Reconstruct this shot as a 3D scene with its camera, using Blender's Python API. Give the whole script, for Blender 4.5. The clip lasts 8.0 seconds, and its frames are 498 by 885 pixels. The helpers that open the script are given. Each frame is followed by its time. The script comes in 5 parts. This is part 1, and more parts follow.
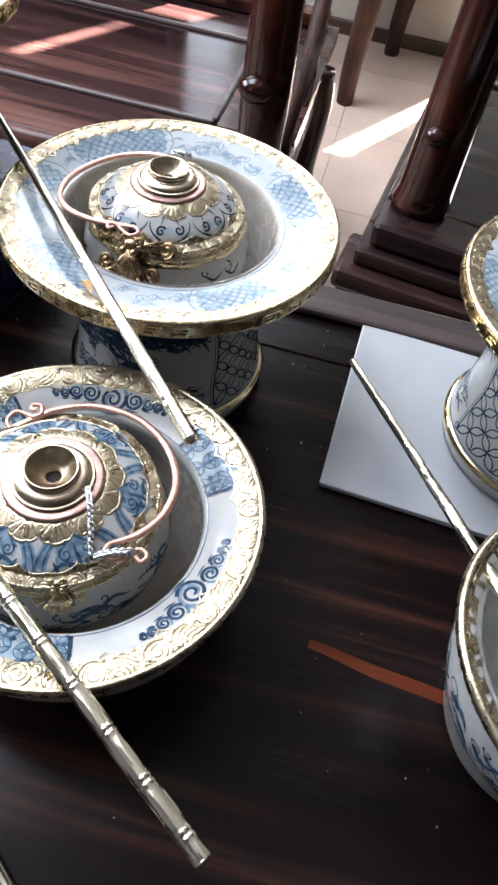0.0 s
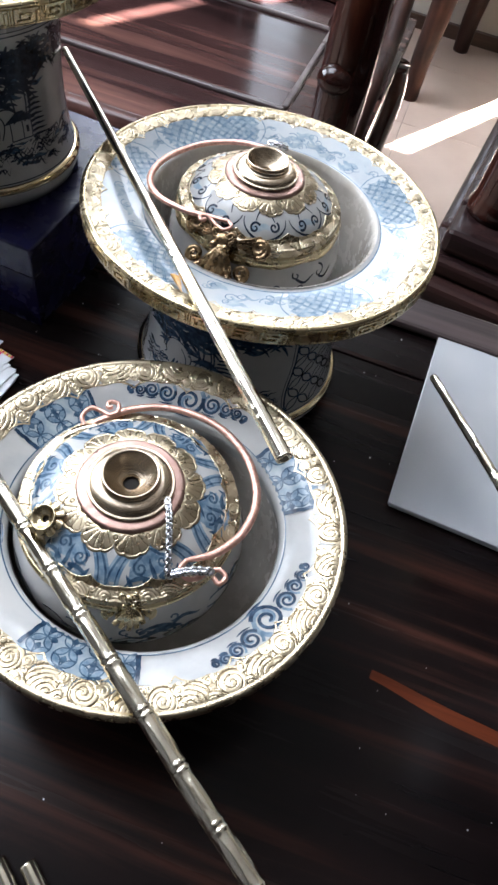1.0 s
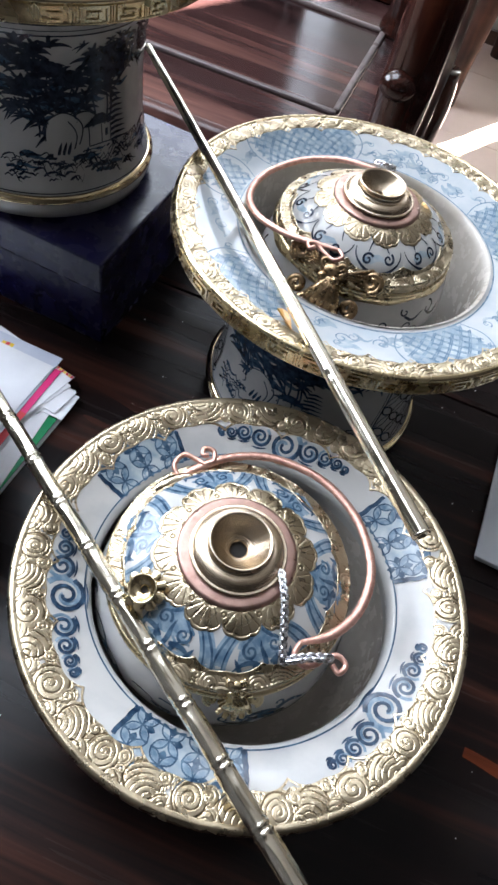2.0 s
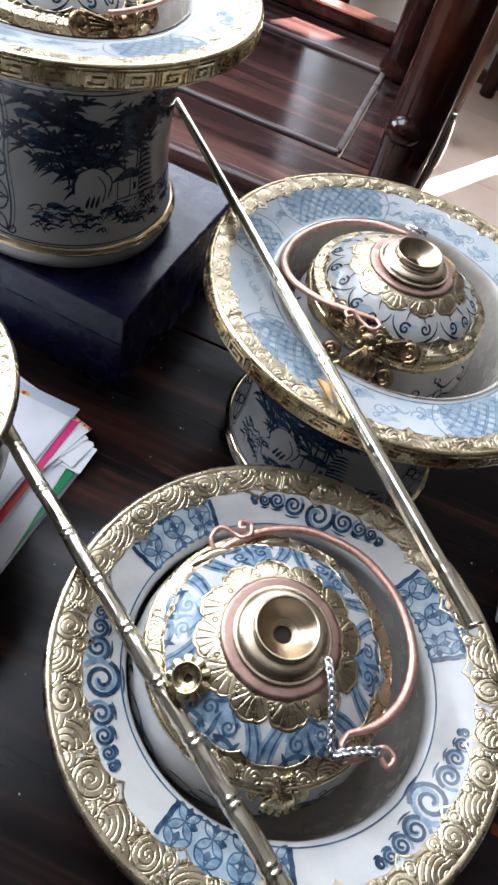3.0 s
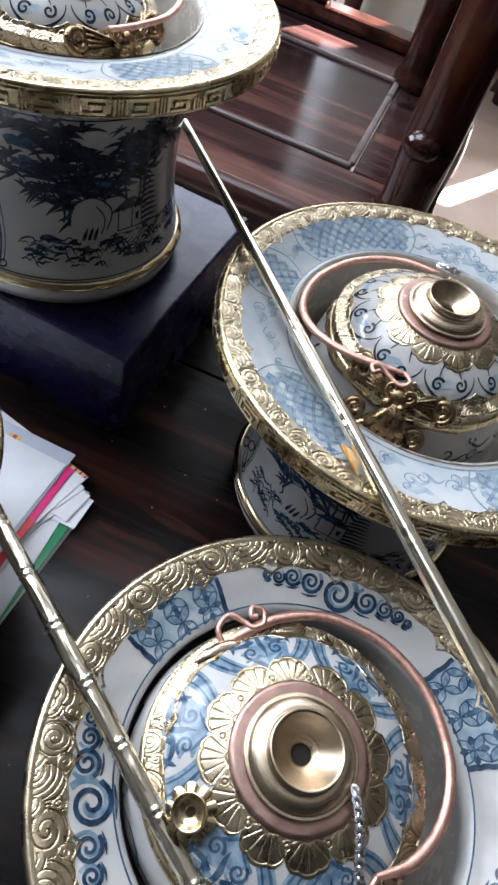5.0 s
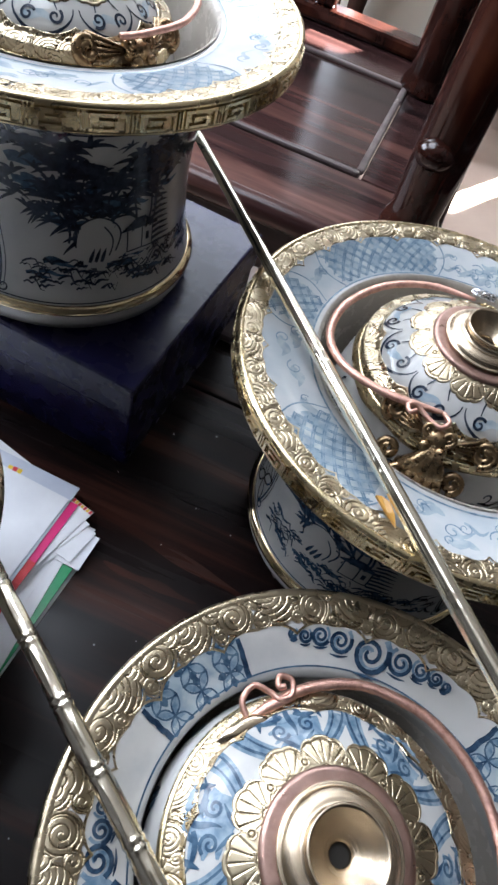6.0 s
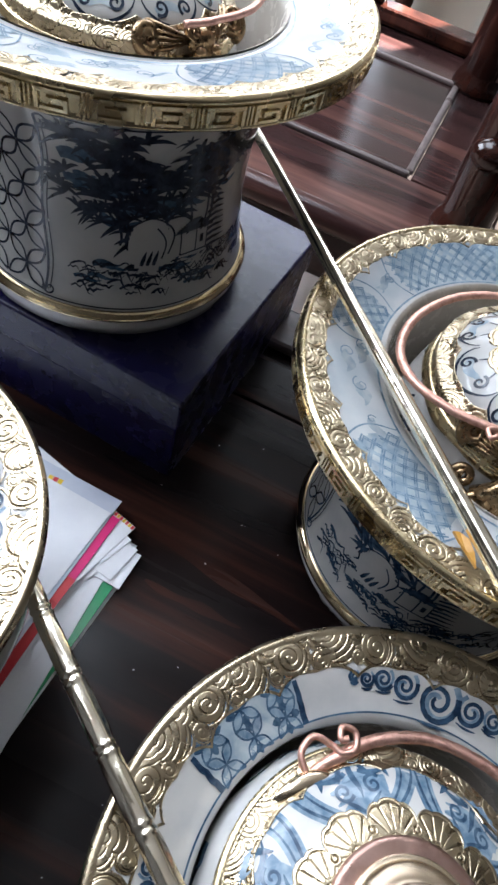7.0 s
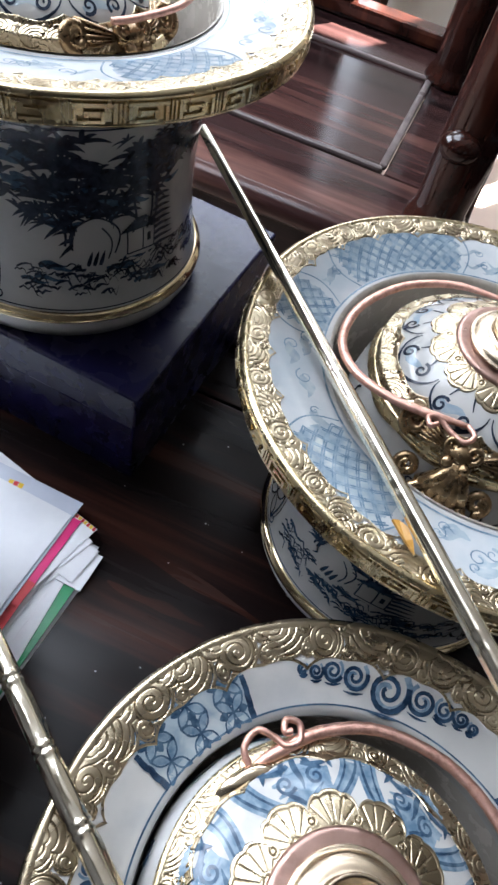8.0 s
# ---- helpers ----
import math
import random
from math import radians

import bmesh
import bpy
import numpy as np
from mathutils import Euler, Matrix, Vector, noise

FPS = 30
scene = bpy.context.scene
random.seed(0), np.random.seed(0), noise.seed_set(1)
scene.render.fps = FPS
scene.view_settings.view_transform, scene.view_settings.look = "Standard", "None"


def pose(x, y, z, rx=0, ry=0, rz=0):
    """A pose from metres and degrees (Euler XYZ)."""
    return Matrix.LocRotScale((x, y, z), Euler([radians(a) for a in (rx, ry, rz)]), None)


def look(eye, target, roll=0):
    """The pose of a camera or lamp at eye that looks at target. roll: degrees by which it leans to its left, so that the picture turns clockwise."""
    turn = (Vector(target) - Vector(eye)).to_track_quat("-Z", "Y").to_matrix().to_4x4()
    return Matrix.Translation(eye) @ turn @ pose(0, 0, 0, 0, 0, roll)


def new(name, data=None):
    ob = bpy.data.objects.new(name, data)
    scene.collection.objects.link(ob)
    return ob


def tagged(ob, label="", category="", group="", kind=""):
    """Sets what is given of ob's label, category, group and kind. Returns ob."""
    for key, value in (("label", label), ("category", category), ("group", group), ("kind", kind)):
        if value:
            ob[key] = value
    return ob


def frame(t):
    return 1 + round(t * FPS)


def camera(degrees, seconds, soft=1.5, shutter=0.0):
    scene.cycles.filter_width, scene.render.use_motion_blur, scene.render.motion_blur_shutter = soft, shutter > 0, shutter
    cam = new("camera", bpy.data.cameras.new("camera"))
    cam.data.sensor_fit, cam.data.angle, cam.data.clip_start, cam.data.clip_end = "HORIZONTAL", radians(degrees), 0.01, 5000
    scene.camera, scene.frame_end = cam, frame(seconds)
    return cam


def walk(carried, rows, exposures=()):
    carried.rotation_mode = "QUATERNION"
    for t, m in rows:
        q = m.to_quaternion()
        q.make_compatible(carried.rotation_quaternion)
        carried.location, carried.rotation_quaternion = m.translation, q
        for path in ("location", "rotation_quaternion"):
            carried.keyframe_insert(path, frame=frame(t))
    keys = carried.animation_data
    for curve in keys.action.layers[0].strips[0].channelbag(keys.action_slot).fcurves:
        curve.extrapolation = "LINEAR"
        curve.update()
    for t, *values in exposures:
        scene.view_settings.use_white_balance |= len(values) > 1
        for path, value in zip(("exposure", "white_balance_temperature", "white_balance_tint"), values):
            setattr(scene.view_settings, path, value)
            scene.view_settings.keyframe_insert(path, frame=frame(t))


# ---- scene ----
cam = camera(42.0, 8.0, 2.7)
PATH = [
    (0, (0.07522, 0.05212, 0.38983), (0.09937, 0.29369, 0.07194), 11.42),
    (0.5, (0.05687, 0.06482, 0.38502), (0.07380, 0.30508, 0.06566), 12.72),
    (1, (0.04120, 0.07239, 0.37633), (0.05410, 0.30712, 0.05271), 14.27),
    (1.5, (0.01739, 0.09759, 0.36692), (0.02764, 0.32348, 0.03697), 15.70),
    (2, (-0.01512, 0.10697, 0.35623), (-0.00004, 0.33915, 0.03086), 17.45),
    (2.2, (-0.02759, 0.11404, 0.35824), (-0.01121, 0.34970, 0.03544), 18.28),
    (3.3, (-0.05144, 0.13259, 0.36069), (-0.02594, 0.37703, 0.04510), 20.34),
    (3.5, (-0.05479, 0.14025, 0.35991), (-0.03331, 0.38530, 0.04449), 19.17),
    (4, (-0.05665, 0.14820, 0.35313), (-0.03223, 0.39395, 0.03846), 20.88),
    (5.3, (-0.05748, 0.17637, 0.34564), (-0.03759, 0.41951, 0.02864), 19.71),
    (5.5, (-0.06653, 0.18123, 0.34258), (-0.04790, 0.42476, 0.02580), 19.51),
    (6, (-0.07073, 0.19566, 0.33654), (-0.04797, 0.44061, 0.02114), 20.39),
    (6.5, (-0.07953, 0.20596, 0.33046), (-0.06062, 0.45110, 0.01495), 20.60),
    (7, (-0.08417, 0.21239, 0.32302), (-0.07807, 0.45302, 0.00355), 18.91),
    (7.5, (-0.08410, 0.21270, 0.32657), (-0.08399, 0.45648, 0.00944), 17.37),
    (8, (-0.06324, 0.21540, 0.32478), (-0.05640, 0.45715, 0.00618), 17.11),
]
walk(cam, [(t, look(eye, target, roll)) for t, eye, target, roll in PATH], [(0, 5.47), (0.8, 5.27), (2, 5.27), (4, 5.08), (6, 5.08), (7, 5.15), (8, 5.2)])

# ---------------------------------------------------------------- world, sun, large lights
world = bpy.data.worlds.new("sky")
scene.world = world
world.use_nodes = True
wn = world.node_tree.nodes
sky = wn.new("ShaderNodeTexSky")
sky.sky_type, sky.sun_disc = "NISHITA", False
SUN_AZ, SUN_EL = radians(40), radians(35)          # from the window side, towards +y and +x
sky.sun_elevation, sky.sun_rotation = SUN_EL, SUN_AZ
world.node_tree.links.new(sky.outputs[0], wn["Background"].inputs[0])
wn["Background"].inputs[1].default_value = 0.05
SUN_TO = Vector((math.sin(SUN_AZ) * math.cos(SUN_EL), math.cos(SUN_AZ) * math.cos(SUN_EL), math.sin(SUN_EL)))
sun = new("sun", bpy.data.lights.new("sun", "SUN"))
sun.data.energy, sun.data.angle, sun.data.color = 5.0, radians(0.6), (1.0, 0.95, 0.88)
sun.matrix_world = look(SUN_TO, (0, 0, 0))
YAW = -10.0                                           # the room and its furniture, turned against the world axes


def window_light(m, w, d, energy, color):
    lamp = new("window_daylight", bpy.data.lights.new("window_daylight", "AREA"))
    lamp.data.shape, lamp.data.size, lamp.data.size_y = "RECTANGLE", w, d
    lamp.data.energy, lamp.data.color = energy, color
    lamp.matrix_world = m
    return lamp


# ---------------------------------------------------------------- materials
def mat(name, base, rough=0.5, metal=0.0, coat=0.0, ior=1.5):
    m = bpy.data.materials.new(name)
    m.use_nodes = True
    p = m.node_tree.nodes["Principled BSDF"]
    p.inputs["Base Color"].default_value = (*base, 1)
    p.inputs["Roughness"].default_value = rough
    p.inputs["Metallic"].default_value = metal
    p.inputs["IOR"].default_value = ior
    p.inputs["Coat Weight"].default_value = coat
    p.inputs["Coat Roughness"].default_value = 0.06
    return m


def nodes_of(m):
    return m.node_tree.nodes, m.node_tree.links, m.node_tree.nodes["Principled BSDF"]


def coords(m, scale=(1, 1, 1), rot=(0, 0, 0)):
    n, l, _ = nodes_of(m)
    tc, mp = n.new("ShaderNodeTexCoord"), n.new("ShaderNodeMapping")
    mp.inputs["Scale"].default_value = scale
    mp.inputs["Rotation"].default_value = rot
    l.new(tc.outputs["Object"], mp.inputs[0])
    return mp.outputs[0]


def noise_at(m, vec, scale, detail=4, rough=0.55, dist=0.0):
    n, l, _ = nodes_of(m)
    t = n.new("ShaderNodeTexNoise")
    t.inputs["Scale"].default_value, t.inputs["Detail"].default_value = scale, detail
    t.inputs["Roughness"].default_value, t.inputs["Distortion"].default_value = rough, dist
    l.new(vec, t.inputs["Vector"])
    return t.outputs[0]


def ramp(m, fac, stops):
    n, l, _ = nodes_of(m)
    r = n.new("ShaderNodeValToRGB")
    e = r.color_ramp.elements
    while len(e) < len(stops):
        e.new(0.5)
    for k, (pos, col) in enumerate(stops):
        e[k].position = pos
        e[k].color = (*col, 1) if len(col) == 3 else col
    l.new(fac, r.inputs[0])
    return r.outputs[0]


def remap(m, fac, a, b, c, d):
    n, l, _ = nodes_of(m)
    r = n.new("ShaderNodeMapRange")
    for k, v in zip(("From Min", "From Max", "To Min", "To Max"), (a, b, c, d)):
        r.inputs[k].default_value = v
    l.new(fac, r.inputs[0])
    return r.outputs[0]


def bump(m, height, strength, dist):
    n, l, p = nodes_of(m)
    b = n.new("ShaderNodeBump")
    b.inputs["Strength"].default_value, b.inputs["Distance"].default_value = strength, dist
    l.new(height, b.inputs["Height"])
    l.new(b.outputs[0], p.inputs["Normal"])


def link(m, out, name):
    n, l, p = nodes_of(m)
    l.new(out, p.inputs[name])


def glaze(name, base, stain, rough=0.1):
    """Glazed ceramic: cloudy tint, faint specks, a soft waviness of the glaze."""
    m = mat(name, base, rough, coat=0.06, ior=1.4)
    v = coords(m)
    a = noise_at(m, v, 38, 5)
    link(m, ramp(m, a, [(0.3, stain), (0.55, base), (1.0, tuple(min(1, c * 1.05) for c in base))]), "Base Color")
    link(m, remap(m, noise_at(m, v, 120, 3), 0.3, 0.75, rough * 0.7, rough * 1.9), "Roughness")
    bump(m, noise_at(m, v, 60, 2), 0.05, 0.002)
    return m


def brush(name, thick, thin, rough=0.16, scale=260.0):
    """Cobalt brushed on under the glaze: it pools dark and thins out to a pale wash."""
    m = mat(name, thick, rough, coat=0.06, ior=1.4)
    v = coords(m)
    n, l, _ = nodes_of(m)
    pool = ramp(m, noise_at(m, v, scale, 3, 0.5, 0.4), [(0.34, thick), (0.68, thin)])
    cloud = ramp(m, noise_at(m, v, scale * 0.25, 3), [(0.3, (0.75, 0.75, 0.75)), (0.7, (1.0, 1.0, 1.0))])
    mx = n.new("ShaderNodeMix")
    mx.data_type, mx.blend_type = "RGBA", "MULTIPLY"
    mx.inputs["Factor"].default_value = 1.0
    l.new(pool, mx.inputs[6])
    l.new(cloud, mx.inputs[7])
    link(m, mx.outputs[2], "Base Color")
    bump(m, noise_at(m, v, 60, 2), 0.05, 0.002)
    return m


def metal(name, base, dark, rough, grain=180):
    m = mat(name, base, rough, 1.0)
    v = coords(m)
    a = noise_at(m, v, grain, 6, 0.65)
    link(m, ramp(m, a, [(0.28, dark), (0.5, base), (0.8, tuple(min(1, c * 1.1) for c in base))]), "Base Color")
    link(m, remap(m, noise_at(m, v, grain * 2.3, 4), 0.3, 0.7, rough * 0.7, rough * 1.6), "Roughness")
    bump(m, noise_at(m, v, grain * 4, 3), 0.05, 0.0006)
    return m


def wood(name, dark, mid, light, rough, grain=(3.0, 40.0, 40.0), rot=0.0, coat=0.5, streak=9.0, ior=1.5):
    """Lacquered hardwood with the grain along x."""
    m = mat(name, mid, rough, coat=coat, ior=ior)
    v = coords(m, grain, (0, 0, rot))
    a = noise_at(m, v, 1.0, 7, 0.6, 0.6)
    b = noise_at(m, coords(m, (grain[0] * 0.35, streak, streak), (0, 0, rot)), 1.0, 4, 0.5, 0.3)
    n, l, _ = nodes_of(m)
    mix = n.new("ShaderNodeMath")
    mix.operation = "MULTIPLY_ADD"
    mix.inputs[1].default_value = 0.45
    l.new(a, mix.inputs[0])
    half = n.new("ShaderNodeMath")
    half.operation = "MULTIPLY"
    half.inputs[1].default_value = 0.55
    l.new(b, half.inputs[0])
    l.new(half.outputs[0], mix.inputs[2])
    link(m, ramp(m, mix.outputs[0], [(0.36, dark), (0.52, mid), (0.66, light)]), "Base Color")
    link(m, remap(m, noise_at(m, v, 0.6, 5), 0.3, 0.7, rough * 0.75, rough * 1.5), "Roughness")
    bump(m, a, 0.06, 0.002)
    return m


M_WHITE = glaze("white_porcelain", (0.50, 0.493, 0.472), (0.40, 0.402, 0.40), 0.10)
M_PALE = glaze("bluish_porcelain", (0.49, 0.512, 0.52), (0.39, 0.44, 0.475), 0.11)
# Warmer copy of the white glaze; the inside's brown reflection is painted in.
M_INNER = glaze("shaded_inner_porcelain", (0.50, 0.462, 0.41), (0.42, 0.375, 0.32), 0.2)
M_COBALT = brush("cobalt_paint", (0.010, 0.025, 0.054), (0.045, 0.092, 0.155))
M_BLUE = brush("blue_wash", (0.022, 0.055, 0.105), (0.10, 0.17, 0.24))
M_LIGHT = brush("thin_blue_wash", (0.11, 0.19, 0.275), (0.29, 0.375, 0.44))
M_TINT = brush("faint_blue_wash", (0.27, 0.36, 0.43), (0.47, 0.52, 0.54), 0.16, 140.0)
M_INK = brush("dark_blue_ink", (0.008, 0.013, 0.024), (0.04, 0.055, 0.085))
M_GOLD = metal("pale_gold_leaf", (0.49, 0.41, 0.285), (0.41, 0.335, 0.225), 0.25, 60)
# Darker gold for recesses: groove shade put into the colour, along with tarnish.
M_GROOVE = metal("shaded_tarnished_gold", (0.20, 0.15, 0.09), (0.13, 0.095, 0.055), 0.42, 90)
M_GILT = metal("worn_gilt", (0.60, 0.495, 0.31), (0.50, 0.40, 0.24), 0.22, 60)
M_LUSTRE = metal("bright_gilt_line", (0.80, 0.66, 0.42), (0.60, 0.47, 0.27), 0.10)
M_CUP = mat("turned_brass", (0.60, 0.49, 0.36), 0.25, 1.0)
M_CUP.node_tree.nodes["Principled BSDF"].inputs["Anisotropic"].default_value = 0.6
cup_n, cup_l, _ = nodes_of(M_CUP)                     # rings left by the lathe
cup_xyz = cup_n.new("ShaderNodeSeparateXYZ")
cup_l.new(coords(M_CUP), cup_xyz.inputs[0])
cup_len = cup_n.new("ShaderNodeVectorMath")
cup_len.operation = "LENGTH"
cup_flat = cup_n.new("ShaderNodeCombineXYZ")
cup_l.new(cup_xyz.outputs[0], cup_flat.inputs[0])
cup_l.new(cup_xyz.outputs[1], cup_flat.inputs[1])
cup_l.new(cup_flat.outputs[0], cup_len.inputs[0])
cup_r = cup_n.new("ShaderNodeCombineXYZ")
cup_l.new(cup_len.outputs["Value"], cup_r.inputs[0])
bump(M_CUP, noise_at(M_CUP, cup_r.outputs[0], 5200, 2), 0.35, 0.0004)
M_BRASS = metal("polished_brass", (0.76, 0.64, 0.48), (0.62, 0.48, 0.33), 0.15, 60)
M_ROD = metal("engraved_brass", (0.78, 0.725, 0.60), (0.70, 0.64, 0.51), 0.15, 60)
M_COPPER = metal("hammered_copper", (0.72, 0.43, 0.35), (0.50, 0.27, 0.21), 0.42, 300)
M_COLLAR = metal("dull_copper", (0.40, 0.258, 0.215), (0.32, 0.19, 0.155), 0.36, 120)
M_SILVER = metal("silver_chain", (0.72, 0.72, 0.74), (0.45, 0.45, 0.48), 0.22)
M_BRONZE = metal("dark_bronze", (0.30, 0.205, 0.115), (0.12, 0.08, 0.045), 0.26)
# Near-black for flat discs that stand for the shade inside holes.
M_HOLE = mat("hole_dark", (0.01, 0.008, 0.006), 0.8)
M_TABLE = wood("black_rosewood", (0.0030, 0.0024, 0.0026), (0.009, 0.0050, 0.0048), (0.060, 0.022, 0.015), 0.22, (3.0, 60.0, 60.0), radians(2), 0.0, 26.0, 1.24)
M_SAP = wood("red_streak", (0.085, 0.018, 0.007), (0.16, 0.034, 0.012), (0.22, 0.055, 0.02), 0.3, (8.0, 160.0, 60.0), radians(7), 0.0, 9.0, 1.22)
M_VEIN = wood("dull_red_vein", (0.012, 0.005, 0.004), (0.028, 0.010, 0.007), (0.06, 0.02, 0.013), 0.24, (9.0, 120.0, 60.0), radians(28), 0.0, 30.0, 1.24)
M_SEAT = wood("striped_rosewood", (0.008, 0.0044, 0.0046), (0.040, 0.0180, 0.0168), (0.15, 0.070, 0.055), 0.16, (2.4, 34.0, 34.0), 0.0, 0.0, 14.0, 1.30)
M_POST = wood("red_rosewood", (0.009, 0.0034, 0.0030), (0.034, 0.0098, 0.0064), (0.09, 0.027, 0.015), 0.11, (30.0, 30.0, 3.0), 0.0, 0.0, 10.0, 1.45)
M_PLINTH = wood("dark_rosewood", (0.008, 0.005, 0.005), (0.02, 0.01, 0.01), (0.05, 0.024, 0.02), 0.2, (3.0, 40.0, 40.0), 0.0, 0.0, 9.0, 1.3)
M_CARVED = wood("dull_carved_rosewood", (0.012, 0.005, 0.004), (0.032, 0.012, 0.008), (0.07, 0.026, 0.015), 0.5, (30.0, 30.0, 3.0), 0.0, 0.0, 10.0, 1.3)
M_PAPER = mat("white_paper", (0.78, 0.79, 0.82), 0.55)
link(M_PAPER, ramp(M_PAPER, noise_at(M_PAPER, coords(M_PAPER), 30, 4), [(0.3, (0.70, 0.71, 0.75)), (0.6, (0.80, 0.81, 0.84))]), "Base Color")
M_THIN = mat("thin_bluish_paper", (0.56, 0.60, 0.70), 0.5)
link(M_THIN, ramp(M_THIN, noise_at(M_THIN, coords(M_THIN), 40, 4), [(0.3, (0.50, 0.54, 0.64)), (0.6, (0.58, 0.62, 0.71))]), "Base Color")
M_COVER = mat("laminated_cover", (0.70, 0.72, 0.75), 0.22, coat=0.4)
link(M_COVER, ramp(M_COVER, noise_at(M_COVER, coords(M_COVER), 9, 3), [(0.3, (0.38, 0.395, 0.42)), (0.65, (0.46, 0.465, 0.47))]), "Base Color")
M_PINK, M_GREEN = mat("magenta_print", (0.72, 0.02, 0.18), 0.4), mat("green_print", (0.005, 0.26, 0.09), 0.3)
M_RED, M_YELLOW = mat("red_print", (0.62, 0.04, 0.05), 0.4), mat("yellow_print", (0.80, 0.55, 0.05), 0.4)
M_BOX = mat("navy_box_paper", (0.013, 0.012, 0.06), 0.3, ior=1.36)
vb = coords(M_BOX)
link(M_BOX, ramp(M_BOX, noise_at(M_BOX, vb, 22, 6), [(0.3, (0.0070, 0.0066, 0.036)), (0.7, (0.0092, 0.0086, 0.045))]), "Base Color")
link(M_BOX, remap(M_BOX, noise_at(M_BOX, vb, 60, 5), 0.3, 0.7, 0.22, 0.32), "Roughness")
bump(M_BOX, noise_at(M_BOX, vb, 240, 3), 0.08, 0.0008)
M_FLOOR = mat("beige_floor_tile", (0.60, 0.46, 0.37), 0.28, coat=0.3)
link(M_FLOOR, ramp(M_FLOOR, noise_at(M_FLOOR, coords(M_FLOOR), 5, 6), [(0.3, (0.55, 0.41, 0.33)), (0.7, (0.66, 0.52, 0.43))]), "Base Color")
M_GROUT = mat("grout", (0.40, 0.31, 0.25), 0.8)
M_WALL = mat("cream_wall_paint", (0.62, 0.58, 0.50), 0.7)
link(M_WALL, ramp(M_WALL, noise_at(M_WALL, coords(M_WALL), 3, 5), [(0.3, (0.55, 0.51, 0.44)), (0.7, (0.66, 0.62, 0.54))]), "Base Color")
bump(M_WALL, noise_at(M_WALL, coords(M_WALL), 70, 3), 0.1, 0.002)
M_CEIL = mat("ceiling_paint", (0.50, 0.49, 0.47), 0.8)
# Near-black surface of the unseen south wall, to keep fill light low.
M_SOUTH = mat("fill_block_surface", (0.030, 0.024, 0.021), 0.6)
link(M_SOUTH, ramp(M_SOUTH, noise_at(M_SOUTH, coords(M_SOUTH, (3, 3, 0.4)), 6, 5), [(0.3, (0.012, 0.010, 0.009)), (0.7, (0.025, 0.020, 0.017))]), "Base Color")
M_SOUTH_CEIL = mat("dark_south_ceiling", (0.20, 0.185, 0.165), 0.7)
# Greyer than the table wood: a grazing reflection put into the base colour.
M_LIP = wood("grey_sheen_rosewood_edge", (0.020, 0.015, 0.015), (0.042, 0.032, 0.031), (0.085, 0.062, 0.060), 0.32, (3.0, 60.0, 60.0), 0.0, 0.0, 9.0, 1.3)
M_BEAD = wood("worn_pale_bead", (0.06, 0.045, 0.043), (0.11, 0.085, 0.080), (0.17, 0.14, 0.13), 0.32, (3.0, 60.0, 60.0), 0.0, 0.0, 9.0, 1.4)
# Near-black so that the unseen side walls return little fill light.
M_LOW_BOUNCE = mat("low_bounce_plaster", (0.08, 0.07, 0.06), 0.8)
link(M_LOW_BOUNCE, ramp(M_LOW_BOUNCE, noise_at(M_LOW_BOUNCE, coords(M_LOW_BOUNCE), 3, 5), [(0.3, (0.035, 0.029, 0.025)), (0.7, (0.06, 0.05, 0.043))]), "Base Color")
M_SKIRT = wood("skirting_wood", (0.03, 0.015, 0.01), (0.08, 0.04, 0.025), (0.14, 0.08, 0.05), 0.3)
M_AMBER = mat("amber_foil", (0.50, 0.25, 0.045), 0.32)

# ---------------------------------------------------------------- mesh helpers
TAU = 2 * math.pi


def part(name, geo, material, parent=None, label="", smooth=True):
    """One mesh object from (vertices, faces), under a thing or a part."""
    verts, faces = geo
    me = bpy.data.meshes.new(name)
    me.from_pydata([tuple(map(float, v)) for v in verts], [], [tuple(map(int, f)) for f in faces])
    me.validate()
    if smooth:
        me.polygons.foreach_set("use_smooth", [True] * len(me.polygons))
        me.update()
    me.materials.append(material)
    ob = new(name, me)
    if parent is not None:
        ob.parent = parent
    if label:
        ob["label"] = label
    if name in BRUSHWORK:
        ob["kind"] = "stuff"
    return ob


BRUSHWORK = {"wash", "bar", "painted_lattice", "painted_scroll", "painted_dome", "outer_brushwork", "fine_drawing", "painted_landscape", "painted_net", "chain", "meander"}


def thing(name, m, label, category, group="", kind=""):
    ob = new(name)
    ob.matrix_world = m
    return tagged(ob, label, category, group, kind)


def join(*geos):
    V, F = [], []
    for v, f in geos:
        o = len(V)
        V += [tuple(p) for p in v]
        F += [tuple(i + o for i in q) for q in f]
    return V, F


def moved(geo, m):
    return [tuple(m @ Vector(p)) for p in geo[0]], geo[1]


def grid(fn, nu, nv, wrap=True):
    """Quads over fn(i / nu, j / (nv - 1)); closed round in u when wrap."""
    cu = nu if wrap else nu + 1
    V = [fn(i / nu, j / (nv - 1)) for i in range(cu) for j in range(nv)]
    F = []
    for i in range(nu):
        a, b = i * nv, ((i + 1) % cu) * nv
        for j in range(nv - 1):
            F.append((a + j, b + j, b + j + 1, a + j + 1))
    return V, F


